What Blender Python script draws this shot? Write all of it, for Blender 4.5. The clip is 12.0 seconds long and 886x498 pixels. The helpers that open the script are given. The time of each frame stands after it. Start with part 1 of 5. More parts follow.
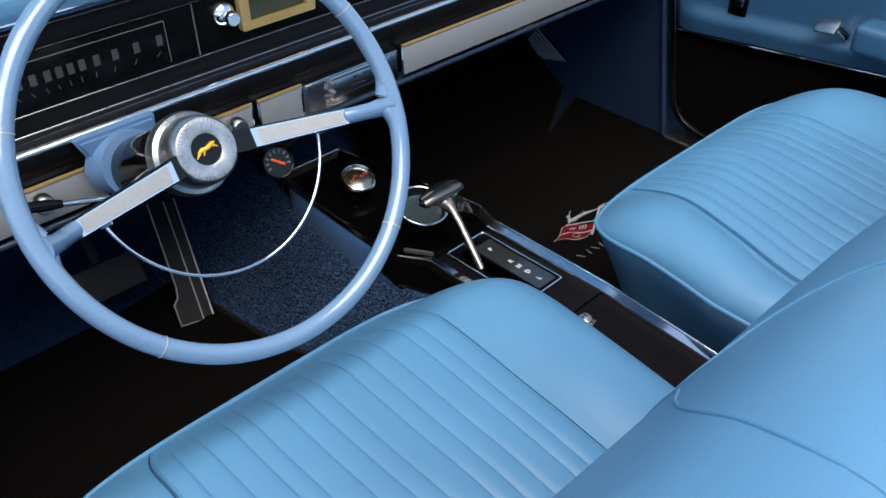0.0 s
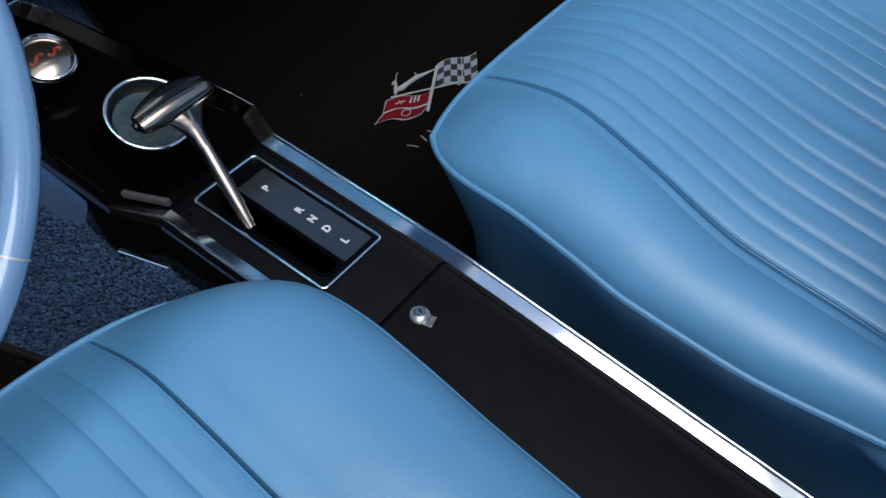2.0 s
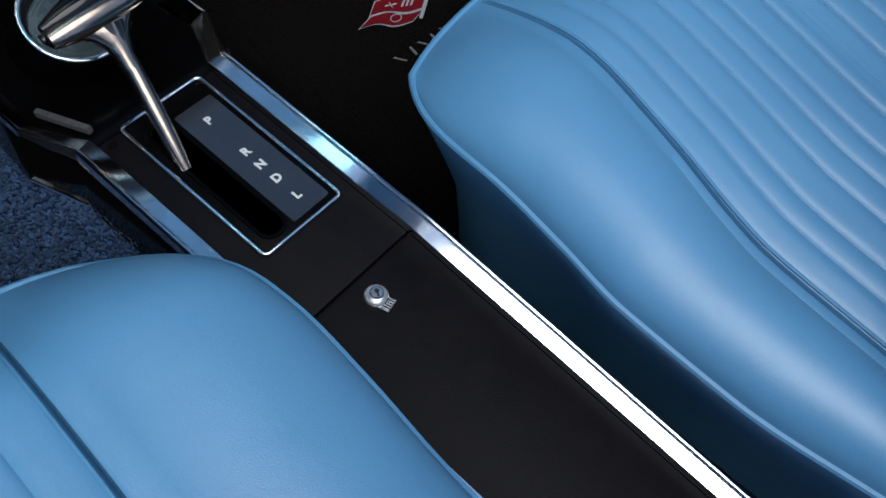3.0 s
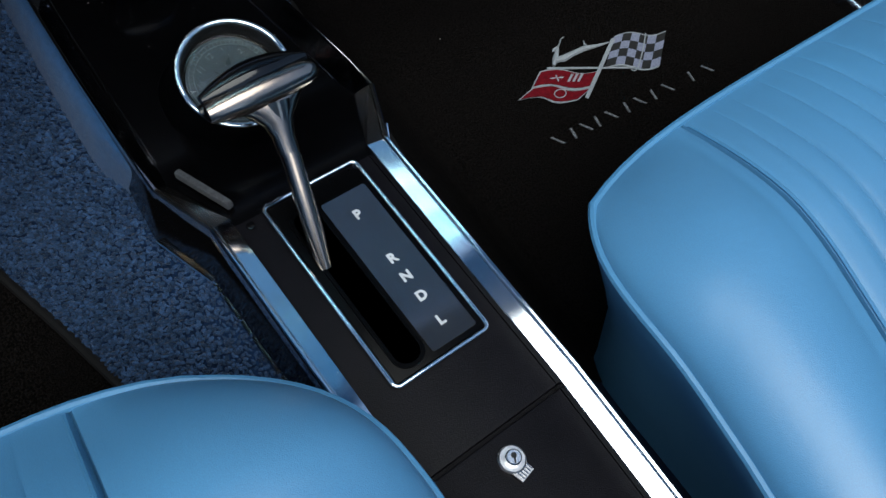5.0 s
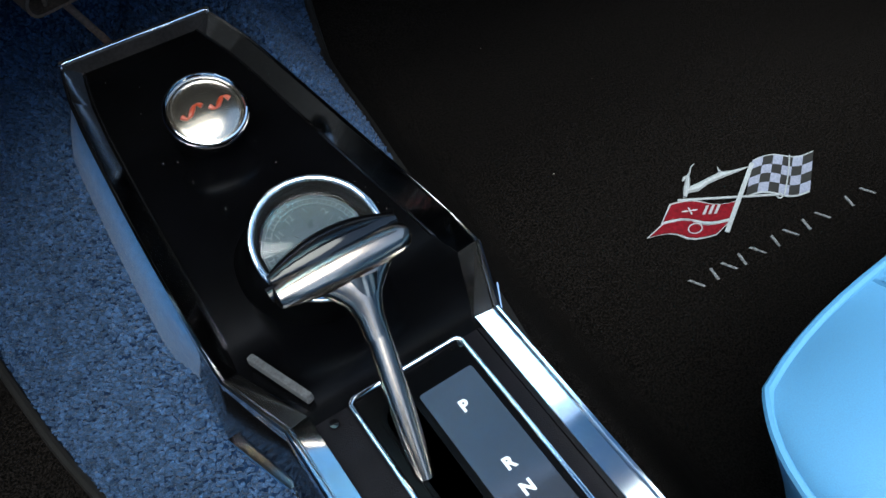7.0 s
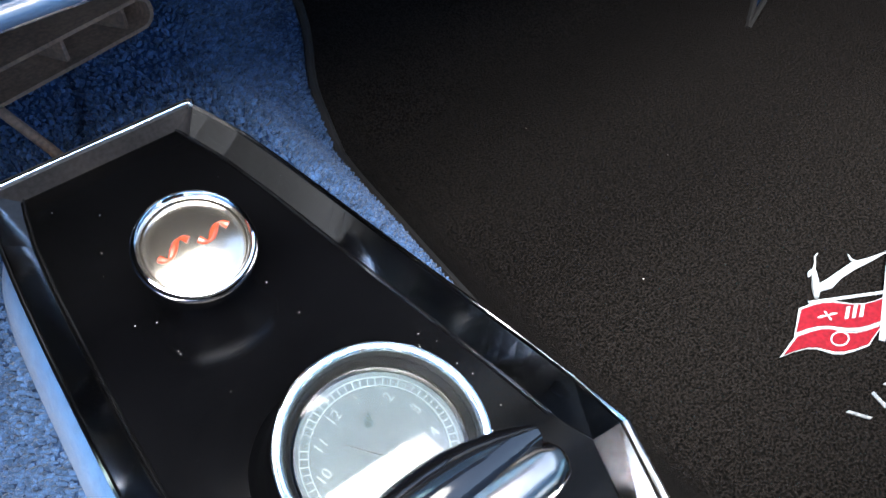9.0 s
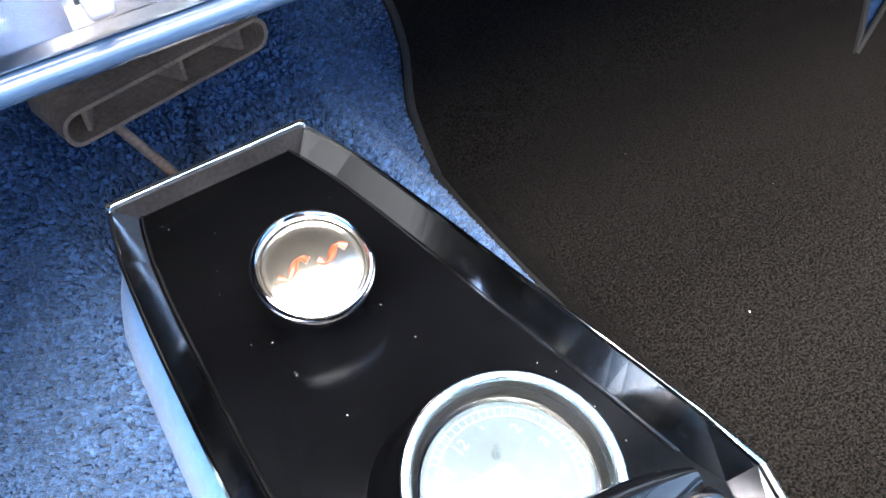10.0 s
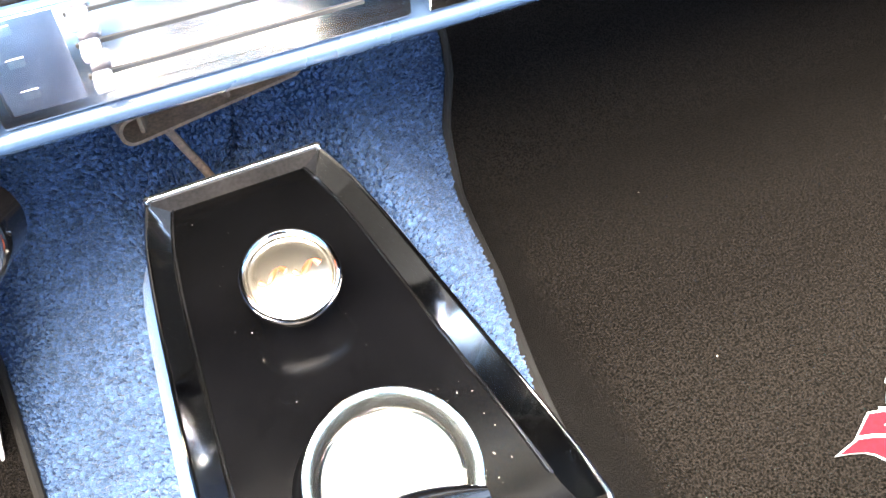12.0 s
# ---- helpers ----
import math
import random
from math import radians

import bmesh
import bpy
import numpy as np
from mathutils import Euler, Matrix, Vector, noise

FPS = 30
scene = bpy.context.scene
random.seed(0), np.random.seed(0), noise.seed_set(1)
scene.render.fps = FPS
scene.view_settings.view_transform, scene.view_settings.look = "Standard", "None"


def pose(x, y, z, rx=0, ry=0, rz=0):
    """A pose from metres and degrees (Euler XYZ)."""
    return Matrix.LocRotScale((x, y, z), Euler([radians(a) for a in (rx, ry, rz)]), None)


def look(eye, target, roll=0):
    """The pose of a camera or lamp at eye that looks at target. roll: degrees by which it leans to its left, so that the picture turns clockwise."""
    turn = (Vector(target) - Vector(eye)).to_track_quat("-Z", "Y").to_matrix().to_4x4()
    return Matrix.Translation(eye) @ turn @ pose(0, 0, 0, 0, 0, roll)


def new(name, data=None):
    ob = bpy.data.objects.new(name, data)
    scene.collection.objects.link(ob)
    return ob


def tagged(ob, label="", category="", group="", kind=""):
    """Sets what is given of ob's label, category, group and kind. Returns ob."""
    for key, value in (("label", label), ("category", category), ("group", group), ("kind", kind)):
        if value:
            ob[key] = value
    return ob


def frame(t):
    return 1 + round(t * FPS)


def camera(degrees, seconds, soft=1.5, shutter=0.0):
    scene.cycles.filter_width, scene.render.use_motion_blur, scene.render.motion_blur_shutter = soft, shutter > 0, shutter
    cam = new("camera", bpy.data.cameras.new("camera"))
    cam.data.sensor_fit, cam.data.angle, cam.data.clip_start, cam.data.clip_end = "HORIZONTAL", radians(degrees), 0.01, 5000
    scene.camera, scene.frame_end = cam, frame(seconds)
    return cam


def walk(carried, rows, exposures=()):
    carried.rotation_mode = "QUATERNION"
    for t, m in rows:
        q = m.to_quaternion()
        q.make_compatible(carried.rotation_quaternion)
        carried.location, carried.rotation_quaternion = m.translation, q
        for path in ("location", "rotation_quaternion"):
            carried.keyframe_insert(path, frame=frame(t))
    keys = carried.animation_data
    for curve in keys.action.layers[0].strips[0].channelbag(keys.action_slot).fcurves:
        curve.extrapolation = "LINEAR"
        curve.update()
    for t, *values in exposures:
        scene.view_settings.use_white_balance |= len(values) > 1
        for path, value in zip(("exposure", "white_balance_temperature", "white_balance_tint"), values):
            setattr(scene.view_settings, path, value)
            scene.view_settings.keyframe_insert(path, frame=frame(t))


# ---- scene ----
cam = camera(54.2, 12.0)
PATH = [
    (0, (-0.683, -0.542, 0.935), (0.403, 0.626, -0.272), -0.6),
    (0.5, (-0.6, -0.478, 0.906), (0.555, 0.555, -0.359), 4.5),
    (1, (-0.452, -0.371, 0.858), (0.733, 0.507, -0.493), 6.3),
    (1.5, (-0.388, -0.3, 0.808), (0.725, 0.44, -0.681), 6.1),
    (2, (-0.327, -0.28, 0.765), (0.758, 0.38, -0.78), 8.0),
    (2.5, (-0.271, -0.241, 0.726), (0.798, 0.264, -0.887), 14.2),
    (2.7, (-0.241, -0.232, 0.723), (0.755, 0.223, -0.95), 16.2),
    (4.3, (-0.188, -0.162, 0.698), (0.602, 0.41, -1.047), 18.9),
    (4.5, (-0.185, -0.146, 0.7), (0.601, 0.422, -1.049), 19.3),
    (5, (-0.173, -0.112, 0.69), (0.614, 0.512, -1.04), 17.2),
    (5.5, (-0.16, -0.084, 0.669), (0.616, 0.623, -1.033), 13.1),
    (6, (-0.14, -0.065, 0.645), (0.584, 0.745, -1.035), 7.1),
    (6.5, (-0.13, -0.054, 0.634), (0.565, 0.848, -1.01), 3.4),
    (7, (-0.118, -0.046, 0.621), (0.579, 0.919, -0.985), 2.2),
    (7.2, (-0.111, -0.04, 0.611), (0.585, 0.932, -0.992), 1.6),
    (8.8, (-0.07, 0.084, 0.511), (0.737, 1.108, -1.006), -0.5),
    (9, (-0.075, 0.098, 0.503), (0.715, 1.17, -0.988), -1.5),
    (9.5, (-0.087, 0.115, 0.493), (0.647, 1.235, -0.992), -3.3),
    (10, (-0.091, 0.117, 0.499), (0.6, 1.308, -0.952), -4.6),
    (10.5, (-0.09, 0.117, 0.5), (0.592, 1.346, -0.923), -4.3),
    (11, (-0.088, 0.117, 0.516), (0.633, 1.177, -1.02), -0.3),
    (11.5, (-0.071, 0.103, 0.531), (0.586, 1.187, -1.016), -1.8),
    (12, (-0.042, 0.054, 0.566), (0.439, 1.323, -0.904), -4.2),
]
EXPOSURE = [(0.0, 1.62, 7200, 8), (1.0, 1.47, 6800, 7), (2.5, 1.12, 6500, 7), (4.5, 1.10, 6300, 4), (5.5, 1.48, 6300, 1), (6.5, 2.05, 6300, -1), (7.2, 2.5, 6400, 0), (8.8, 4.0, 6600, 6), (9.5, 4.6, 6700, 7), (10.5, 5.3, 6900, 7), (11.0, 5.35, 7200, 7), (12.0, 5.85, 8400, 8)]
walk(cam, [(t, look(eye, target, roll)) for t, eye, target, roll in PATH], EXPOSURE)

# ---- world and sun ----
world = bpy.data.worlds.new("sky")
scene.world = world
world.use_nodes = True
wn = world.node_tree.nodes
sky = wn.new("ShaderNodeTexSky")
sky.sky_type, sky.sun_disc = "NISHITA", False
sky.sun_elevation, sky.sun_rotation = radians(68), radians(213)
sky.dust_density = 0.8
wn["Background"].inputs["Strength"].default_value = 0.095
world.node_tree.links.new(sky.outputs[0], wn["Background"].inputs["Color"])
sun_data = bpy.data.lights.new("sun", "SUN")
sun_data.energy, sun_data.angle, sun_data.color = 1.8, radians(60), (1.0, 0.98, 0.95)
sun = new("sun", sun_data)
sun.matrix_world = look((-1.4, -2.1, 6.4), (0, 0, 0))


# ---- materials ----
def mat(name, colour, rough=0.5, metal=0.0, vary=0.15, scale=30.0, bump=0.0, bump_scale=400.0, coat=0.0, rough_vary=0.08, kind="noise", sheen=0.0, colour2=None, spec=0.5, contrast=1.0):
    m = bpy.data.materials.new(name)
    m.use_nodes = True
    n, l = m.node_tree.nodes, m.node_tree.links
    b = n["Principled BSDF"]
    b.inputs["Metallic"].default_value = metal
    b.inputs["Coat Weight"].default_value = coat
    b.inputs["Coat Roughness"].default_value = 0.06
    b.inputs["Sheen Weight"].default_value = sheen
    b.inputs["Specular IOR Level"].default_value = spec
    tc = n.new("ShaderNodeTexCoord")
    big = n.new("ShaderNodeTexNoise")
    big.inputs["Scale"].default_value, big.inputs["Detail"].default_value = scale, 5
    fine = n.new("ShaderNodeTexNoise")
    fine.inputs["Scale"].default_value, fine.inputs["Detail"].default_value = bump_scale, 3
    for t in (big, fine):
        l.new(tc.outputs["Object"], t.inputs["Vector"])
    ramp = n.new("ShaderNodeMix")
    ramp.data_type = "RGBA"
    c2 = colour2 or tuple(c * (1 - 2 * vary) for c in colour)
    ramp.inputs["A"].default_value = (*c2, 1)
    ramp.inputs["B"].default_value = (*[min(1, c * (1 + vary * 0.5)) for c in colour], 1)
    add = n.new("ShaderNodeMath")
    add.operation = "MULTIPLY_ADD"
    add.inputs[1].default_value = 0.5
    l.new(fine.outputs["Fac"], add.inputs[0])
    half = n.new("ShaderNodeMath")
    half.operation = "MULTIPLY"
    half.inputs[1].default_value = 0.5
    l.new(big.outputs["Fac"], half.inputs[0])
    l.new(half.outputs[0], add.inputs[2])
    spread = n.new("ShaderNodeMapRange")
    spread.inputs[1].default_value, spread.inputs[2].default_value = 0.5 - 0.2 / contrast, 0.5 + 0.2 / contrast
    l.new(add.outputs[0], spread.inputs[0])
    l.new(spread.outputs[0], ramp.inputs["Factor"])
    l.new(ramp.outputs["Result"], b.inputs["Base Color"])
    rr = n.new("ShaderNodeMapRange")
    rr.inputs[3].default_value, rr.inputs[4].default_value = max(0.02, rough - rough_vary), min(1, rough + rough_vary)
    l.new(big.outputs["Fac"], rr.inputs[0])
    l.new(rr.outputs[0], b.inputs["Roughness"])
    if bump:
        bp = n.new("ShaderNodeBump")
        bp.inputs["Strength"].default_value, bp.inputs["Distance"].default_value = 1.0, bump
        src = fine
        if kind == "leather":
            src = n.new("ShaderNodeTexVoronoi")
            src.inputs["Scale"].default_value = bump_scale
            l.new(tc.outputs["Object"], src.inputs["Vector"])
            l.new(src.outputs["Distance"], bp.inputs["Height"])
        else:
            l.new(src.outputs["Fac"], bp.inputs["Height"])
        l.new(bp.outputs[0], b.inputs["Normal"])
    return m


def wrinkle(m, scale, height):
    """Soft creases on top of the grain."""
    n, l = m.node_tree.nodes, m.node_tree.links
    bs = n["Principled BSDF"]
    grain = bs.inputs["Normal"].links[0].from_socket
    tc, nz, bp = n.new("ShaderNodeTexCoord"), n.new("ShaderNodeTexNoise"), n.new("ShaderNodeBump")
    nz.inputs["Scale"].default_value, nz.inputs["Detail"].default_value, nz.inputs["Distortion"].default_value = scale, 3, 0.8
    bp.inputs["Strength"].default_value, bp.inputs["Distance"].default_value = 0.5, height
    l.new(tc.outputs["Object"], nz.inputs["Vector"])
    l.new(nz.outputs["Fac"], bp.inputs["Height"])
    l.new(grain, bp.inputs["Normal"])
    l.new(bp.outputs[0], bs.inputs["Normal"])


def island_shades(m, lo, hi):
    """Each tuft a little lighter or darker than the next."""
    n, l = m.node_tree.nodes, m.node_tree.links
    bs = n["Principled BSDF"]
    src = bs.inputs["Base Color"].links[0].from_socket
    ge, mr, mx = n.new("ShaderNodeNewGeometry"), n.new("ShaderNodeMapRange"), n.new("ShaderNodeVectorMath")
    mx.operation = "SCALE"
    mr.inputs[3].default_value, mr.inputs[4].default_value = lo, hi
    l.new(ge.outputs["Random Per Island"], mr.inputs[0])
    l.new(src, mx.inputs[0])
    l.new(mr.outputs[0], mx.inputs["Scale"])
    l.new(mx.outputs[0], bs.inputs["Base Color"])


BLUE_VINYL = mat("blue vinyl", (0.062, 0.202, 0.358), 0.40, vary=0.10, scale=5, bump=0.00007, bump_scale=1500, kind="leather", rough_vary=0.12, spec=0.7, colour2=(0.060, 0.158, 0.275))
wrinkle(BLUE_VINYL, 16.0, 0.0016)
# Seat vinyl darkened: the upright door's weaker light is put into its colour.
DOOR_VINYL_SHADED = mat("blue door vinyl, shade in colour", (0.030, 0.105, 0.205), 0.40, vary=0.08, scale=7, bump=0.00012, bump_scale=1300, kind="leather", rough_vary=0.08, spec=0.8)
BLUE_PIPING = mat("blue piping vinyl", (0.058, 0.185, 0.33), 0.5, vary=0.06, scale=20)
BLUE_PAINT = mat("blue paint", (0.105, 0.20, 0.35), 0.3, vary=0.05, scale=12, coat=0.4)
BLUE_PLASTIC = mat("blue wheel plastic", (0.125, 0.220, 0.355), 0.16, vary=0.06, scale=25, coat=0.8)
NAVY = mat("navy kick panel vinyl", (0.016, 0.031, 0.074), 0.45, vary=0.1, scale=14, bump=0.0001, bump_scale=900)
LOUVRE = mat("pale vent plastic", (0.30, 0.33, 0.40), 0.35, vary=0.1, scale=14)
# Much darker than the yarn: shade between the tufts is put into this colour.
CARPET = mat("blue loop carpet", (0.007, 0.021, 0.058), 0.95, vary=0.35, scale=90, bump=0.003, bump_scale=300, sheen=0.0, spec=0.1)
RUBBER = mat("black carpet mat", (0.0064, 0.0053, 0.0049), 0.95, vary=0.5, scale=480, bump=0.0034, bump_scale=620, spec=0.03, colour2=(0.0006, 0.0005, 0.0004), contrast=2.8)
MAT_EDGE = mat("black bound edge", (0.007, 0.0065, 0.0065), 0.7, vary=0.2, scale=200, spec=0.2)
WALL = mat("dulled tray chrome", (0.42, 0.42, 0.43), 0.11, 1.0, vary=0.10, scale=50, rough_vary=0.05)
CHROME = mat("chrome", (0.80, 0.81, 0.83), 0.07, 1.0, vary=0.03, scale=60, rough_vary=0.03)
BRUSHED = mat("brushed steel", (0.55, 0.56, 0.58), 0.24, 1.0, vary=0.05, scale=90, rough_vary=0.05)
SATIN = mat("satin silver panel", (0.38, 0.375, 0.37), 0.42, 0.35, vary=0.05, scale=140)
GOLD = mat("gold trim", (0.60, 0.40, 0.16), 0.5, 0.5, vary=0.1, scale=60)
BLACK_GLOSS = mat("gloss black plastic", (0.0025, 0.0025, 0.003), 0.10, vary=0.2, scale=40, rough_vary=0.05, spec=0.35)
BLACK_VINYL = mat("black grained vinyl", (0.0036, 0.0031, 0.0044), 0.48, vary=0.3, scale=60, bump=0.00012, bump_scale=1500, kind="leather", spec=0.08)
BLACK_PAD = mat("black dash pad", (0.0045, 0.004, 0.0048), 0.42, vary=0.2, scale=30, bump=0.0001, bump_scale=1200, spec=0.18)
GAUGE_BLACK = mat("gauge panel black", (0.004, 0.004, 0.004), 0.2, vary=0.2, scale=30, spec=0.12)
DARK = mat("black underside", (0.006, 0.006, 0.007), 0.8, vary=0.2, scale=30)
DUCT = mat("dusty brown plastic", (0.150, 0.088, 0.056), 0.7, vary=0.4, scale=45, bump=0.0003)
GREY_PRINT = mat("grey print", (0.15, 0.15, 0.155), 0.6, vary=0.15)
RED = mat("red thread", (0.115, 0.003, 0.008), 0.8, vary=0.25, scale=300, spec=0.1)
LILAC_THREAD = mat("pale lilac thread", (0.20, 0.215, 0.29), 0.7, vary=0.2, scale=400, spec=0.15, bump=0.0003, bump_scale=900)
GREY_THREAD = mat("dim grey thread", (0.15, 0.155, 0.165), 0.7, vary=0.3, scale=400, spec=0.15)
ORANGE = mat("orange enamel", (0.85, 0.10, 0.015), 0.4, vary=0.1)
YELLOW = mat("yellow enamel", (0.80, 0.42, 0.02), 0.35, vary=0.1)
SILVER_THREAD = mat("silver thread", (0.27, 0.29, 0.31), 0.6, vary=0.25, scale=500, bump=0.0003, bump_scale=900)
BLACK_THREAD = mat("black thread", (0.003, 0.003, 0.0035), 0.8, vary=0.2, scale=300)
GROUND_MAT = mat("asphalt", (0.06, 0.06, 0.06), 0.9, vary=0.3, scale=3, bump=0.002, bump_scale=60)
HEATER = mat("bright heater face", (0.62, 0.585, 0.60), 0.19, 1.0, vary=0.015, scale=30, rough_vary=0.03)
DIAL = mat("silver grey dial", (0.020, 0.032, 0.037), 0.30, 0.0, vary=0.25, scale=40, spec=0.3)
FACE = mat("pearly silver face", (0.30, 0.265, 0.22), 0.25, 0.95, vary=0.03, scale=30, coat=0.6, rough_vary=0.03)
YARN = mat("blue cut pile", (0.024, 0.072, 0.165), 0.95, vary=0.2, scale=200, bump=0.0006, bump_scale=1500, sheen=0.1, spec=0.1)
TRAY = mat("gloss black tray", (0.0012, 0.0012, 0.0015), 0.20, vary=0.3, scale=25, rough_vary=0.06, spec=0.13)
PRINT = mat("silver print", (0.050, 0.075, 0.086), 0.3, 0.0, vary=0.1)
DEEP_RED = mat("orange-red enamel", (0.28, 0.038, 0.013), 0.35, vary=0.1)
LIP = mat("dark blue lip paint", (0.016, 0.030, 0.055), 0.27, vary=0.1, scale=20)
DUST = mat("pale dust", (0.55, 0.53, 0.50), 0.9, vary=0.3)
LOOPS = mat("blue carpet yarn", (0.030, 0.063, 0.134), 0.9, vary=0.45, scale=130, sheen=0.08, spec=0.08, bump_scale=1500)
island_shades(LOOPS, 0.62, 1.3)
STRIP = mat("bright strip chrome", (0.78, 0.81, 0.83), 0.08, 1.0, vary=0.05, scale=40, rough_vary=0.04)
HUB = mat("worn satin hub metal", (0.58, 0.56, 0.54), 0.30, 1.0, vary=0.22, scale=90)
DULL = mat("dull dark chrome", (0.20, 0.20, 0.21), 0.2, 1.0, vary=0.1, scale=60)
LILAC = mat("pale lilac panel", (0.46, 0.43, 0.49), 0.20, 1.0, vary=0.08, scale=60)
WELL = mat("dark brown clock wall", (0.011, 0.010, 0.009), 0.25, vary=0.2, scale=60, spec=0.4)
WARM = mat("worn warm chrome", (0.74, 0.70, 0.66), 0.18, 1.0, vary=0.08, scale=60, rough_vary=0.05)
DIM = mat("dim grey print", (0.050, 0.050, 0.054), 0.6, vary=0.2, scale=60)
LETTER = mat("grey white letter", (0.46, 0.47, 0.48), 0.5, vary=0.1)
# Brown base: what the tray's front wall reflects is put into its colour.
FRONT = mat("front wall, warm reflection in colour", (0.050, 0.041, 0.036), 0.30, 0.5, vary=0.3, scale=40, spec=0.3)
AGED = mat("aged lever chrome", (0.30, 0.245, 0.205), 0.20, 1.0, vary=0.12, scale=50, rough_vary=0.04)
SOFT_BLACK = mat("satin black plastic", (0.0010, 0.0010, 0.0012), 0.3, vary=0.2, scale=40, spec=0.06)
SCREEN = bpy.data.materials.new("windscreen glass with blue-green shade band")
SCREEN.use_nodes = True
_n, _l = SCREEN.node_tree.nodes, SCREEN.node_tree.links
_b = _n["Principled BSDF"]
_b.inputs["Transmission Weight"].default_value, _b.inputs["Roughness"].default_value, _b.inputs["IOR"].default_value = 1.0, 0.01, 1.45
_tc, _sep, _mr, _mx = _n.new("ShaderNodeTexCoord"), _n.new("ShaderNodeSeparateXYZ"), _n.new("ShaderNodeMapRange"), _n.new("ShaderNodeMix")
_mx.data_type = "RGBA"
_mr.inputs[1].default_value, _mr.inputs[2].default_value = 0.10, 0.42
_mx.inputs["A"].default_value, _mx.inputs["B"].default_value = (0.66, 0.90, 0.94, 1), (0.16, 0.54, 0.72, 1)
_l.new(_tc.outputs["Object"], _sep.inputs[0])
_l.new(_sep.outputs["Z"], _mr.inputs[0])
_l.new(_mr.outputs[0], _mx.inputs["Factor"])
_l.new(_mx.outputs["Result"], _b.inputs["Base Color"])
LENS = bpy.data.materials.new("thin clear lens")
LENS.use_nodes = True
_b = LENS.node_tree.nodes["Principled BSDF"]
_b.inputs["Transmission Weight"].default_value, _b.inputs["Roughness"].default_value, _b.inputs["IOR"].default_value = 1.0, 0.01, 1.33
KNOB = mat("milky clear plastic", (0.14, 0.13, 0.14), 0.08, vary=0.05, coat=0.5)
BODY = mat("blue body paint", (0.10, 0.22, 0.40), 0.3, vary=0.03, scale=3, coat=0.5)


# ---- mesh helpers ----
def put(name, bm, material, parent=None, label="", smooth=True):
    me = bpy.data.meshes.new(name)
    bmesh.ops.recalc_face_normals(bm, faces=bm.faces)
    bm.to_mesh(me)
    bm.free()
    for p in me.polygons:
        p.use_smooth = smooth
    for m in material if isinstance(material, (list, tuple)) else (material,):
        me.materials.append(m)
    if smooth:
        me.set_sharp_from_angle(angle=radians(38))
    ob = new(name, me)
    if parent:
        ob.parent = parent
    if label:
        ob["label"] = label
    return ob


def part(name, bm, material, parent, label="", smooth=True):
    return put(name, bm, material, parent, label, smooth)


def empty(name, m=None):
    ob = new(name)
    ob.empty_display_size = 0.05
    if m is not None:
        ob.matrix_world = m
    return ob


def box(cx, cy, cz, sx, sy, sz, bevel=0.0, seg=2, bm=None, m=None):
    b = bmesh.new()
    bmesh.ops.create_cube(b, size=1, matrix=Matrix.Diagonal((sx, sy, sz, 1)))
    if bevel:
        bmesh.ops.bevel(b, geom=b.edges[:], offset=bevel, segments=seg, affect="EDGES", profile=0.6)
    bmesh.ops.transform(b, matrix=Matrix.Translation((cx, cy, cz)) @ (m or Matrix()), verts=b.verts)
    return join(bm, b)


def join(a, b):
    if a is None:
        return b
    me = bpy.data.meshes.new("tmp")
    b.to_mesh(me)
    b.free()
    a.from_mesh(me)
    bpy.data.meshes.remove(me)
    return a


def lathe(profile, seg=48, m=None, bm=None):
    """Turns (radius, height) pairs round z; the ends are closed where the radius is 0."""
    b = bmesh.new()
    rings = []
    for r, h in profile:
        if r < 1e-6:
            rings.append([b.verts.new((0, 0, h))])
        else:
            rings.append([b.verts.new((r * math.cos(2 * math.pi * i / seg), r * math.sin(2 * math.pi * i / seg), h)) for i in range(seg)])
    for p, q in zip(rings, rings[1:]):
        for i in range(seg):
            j = (i + 1) % seg
            f = [p[i % len(p)], p[j % len(p)], q[j % len(q)], q[i % len(q)]]
            f = list(dict.fromkeys(f))
            if len(f) > 2:
                b.faces.new(f)
    if m is not None:
        bmesh.ops.transform(b, matrix=m, verts=b.verts)
    return join(bm, b)


def tube(points, radius, seg=12, closed=False, bm=None, radii=None, flat=1.0):
    """A round bar along points."""
    b = bmesh.new()
    pts = [Vector(p) for p in points]
    n = len(pts)
    rings, up = [], None
    for i, p in enumerate(pts):
        a = pts[(i - 1) % n] if closed or i else p
        c = pts[(i + 1) % n] if closed or i < n - 1 else p
        d = (c - a).normalized()
        if up is None:
            up = d.orthogonal().normalized()
        up = (up - d * up.dot(d)).normalized()
        side = d.cross(up)
        r = radii[i] if radii else radius
        rings.append([b.verts.new(p + up * (r * math.cos(2 * math.pi * k / seg)) + side * (r * flat * math.sin(2 * math.pi * k / seg))) for k in range(seg)])
    last = n if closed else n - 1
    for i in range(last):
        p, q = rings[i], rings[(i + 1) % n]
        off = 0
        if closed and i == n - 1:
            off = min(range(seg), key=lambda o: (p[0].co - q[o].co).length)
        for k in range(seg):
            b.faces.new((p[k], p[(k + 1) % seg], q[(k + 1 + off) % seg], q[(k + off) % seg]))
    if not closed:
        b.faces.new(rings[0][::-1])
        b.faces.new(rings[-1])
    return join(bm, b)


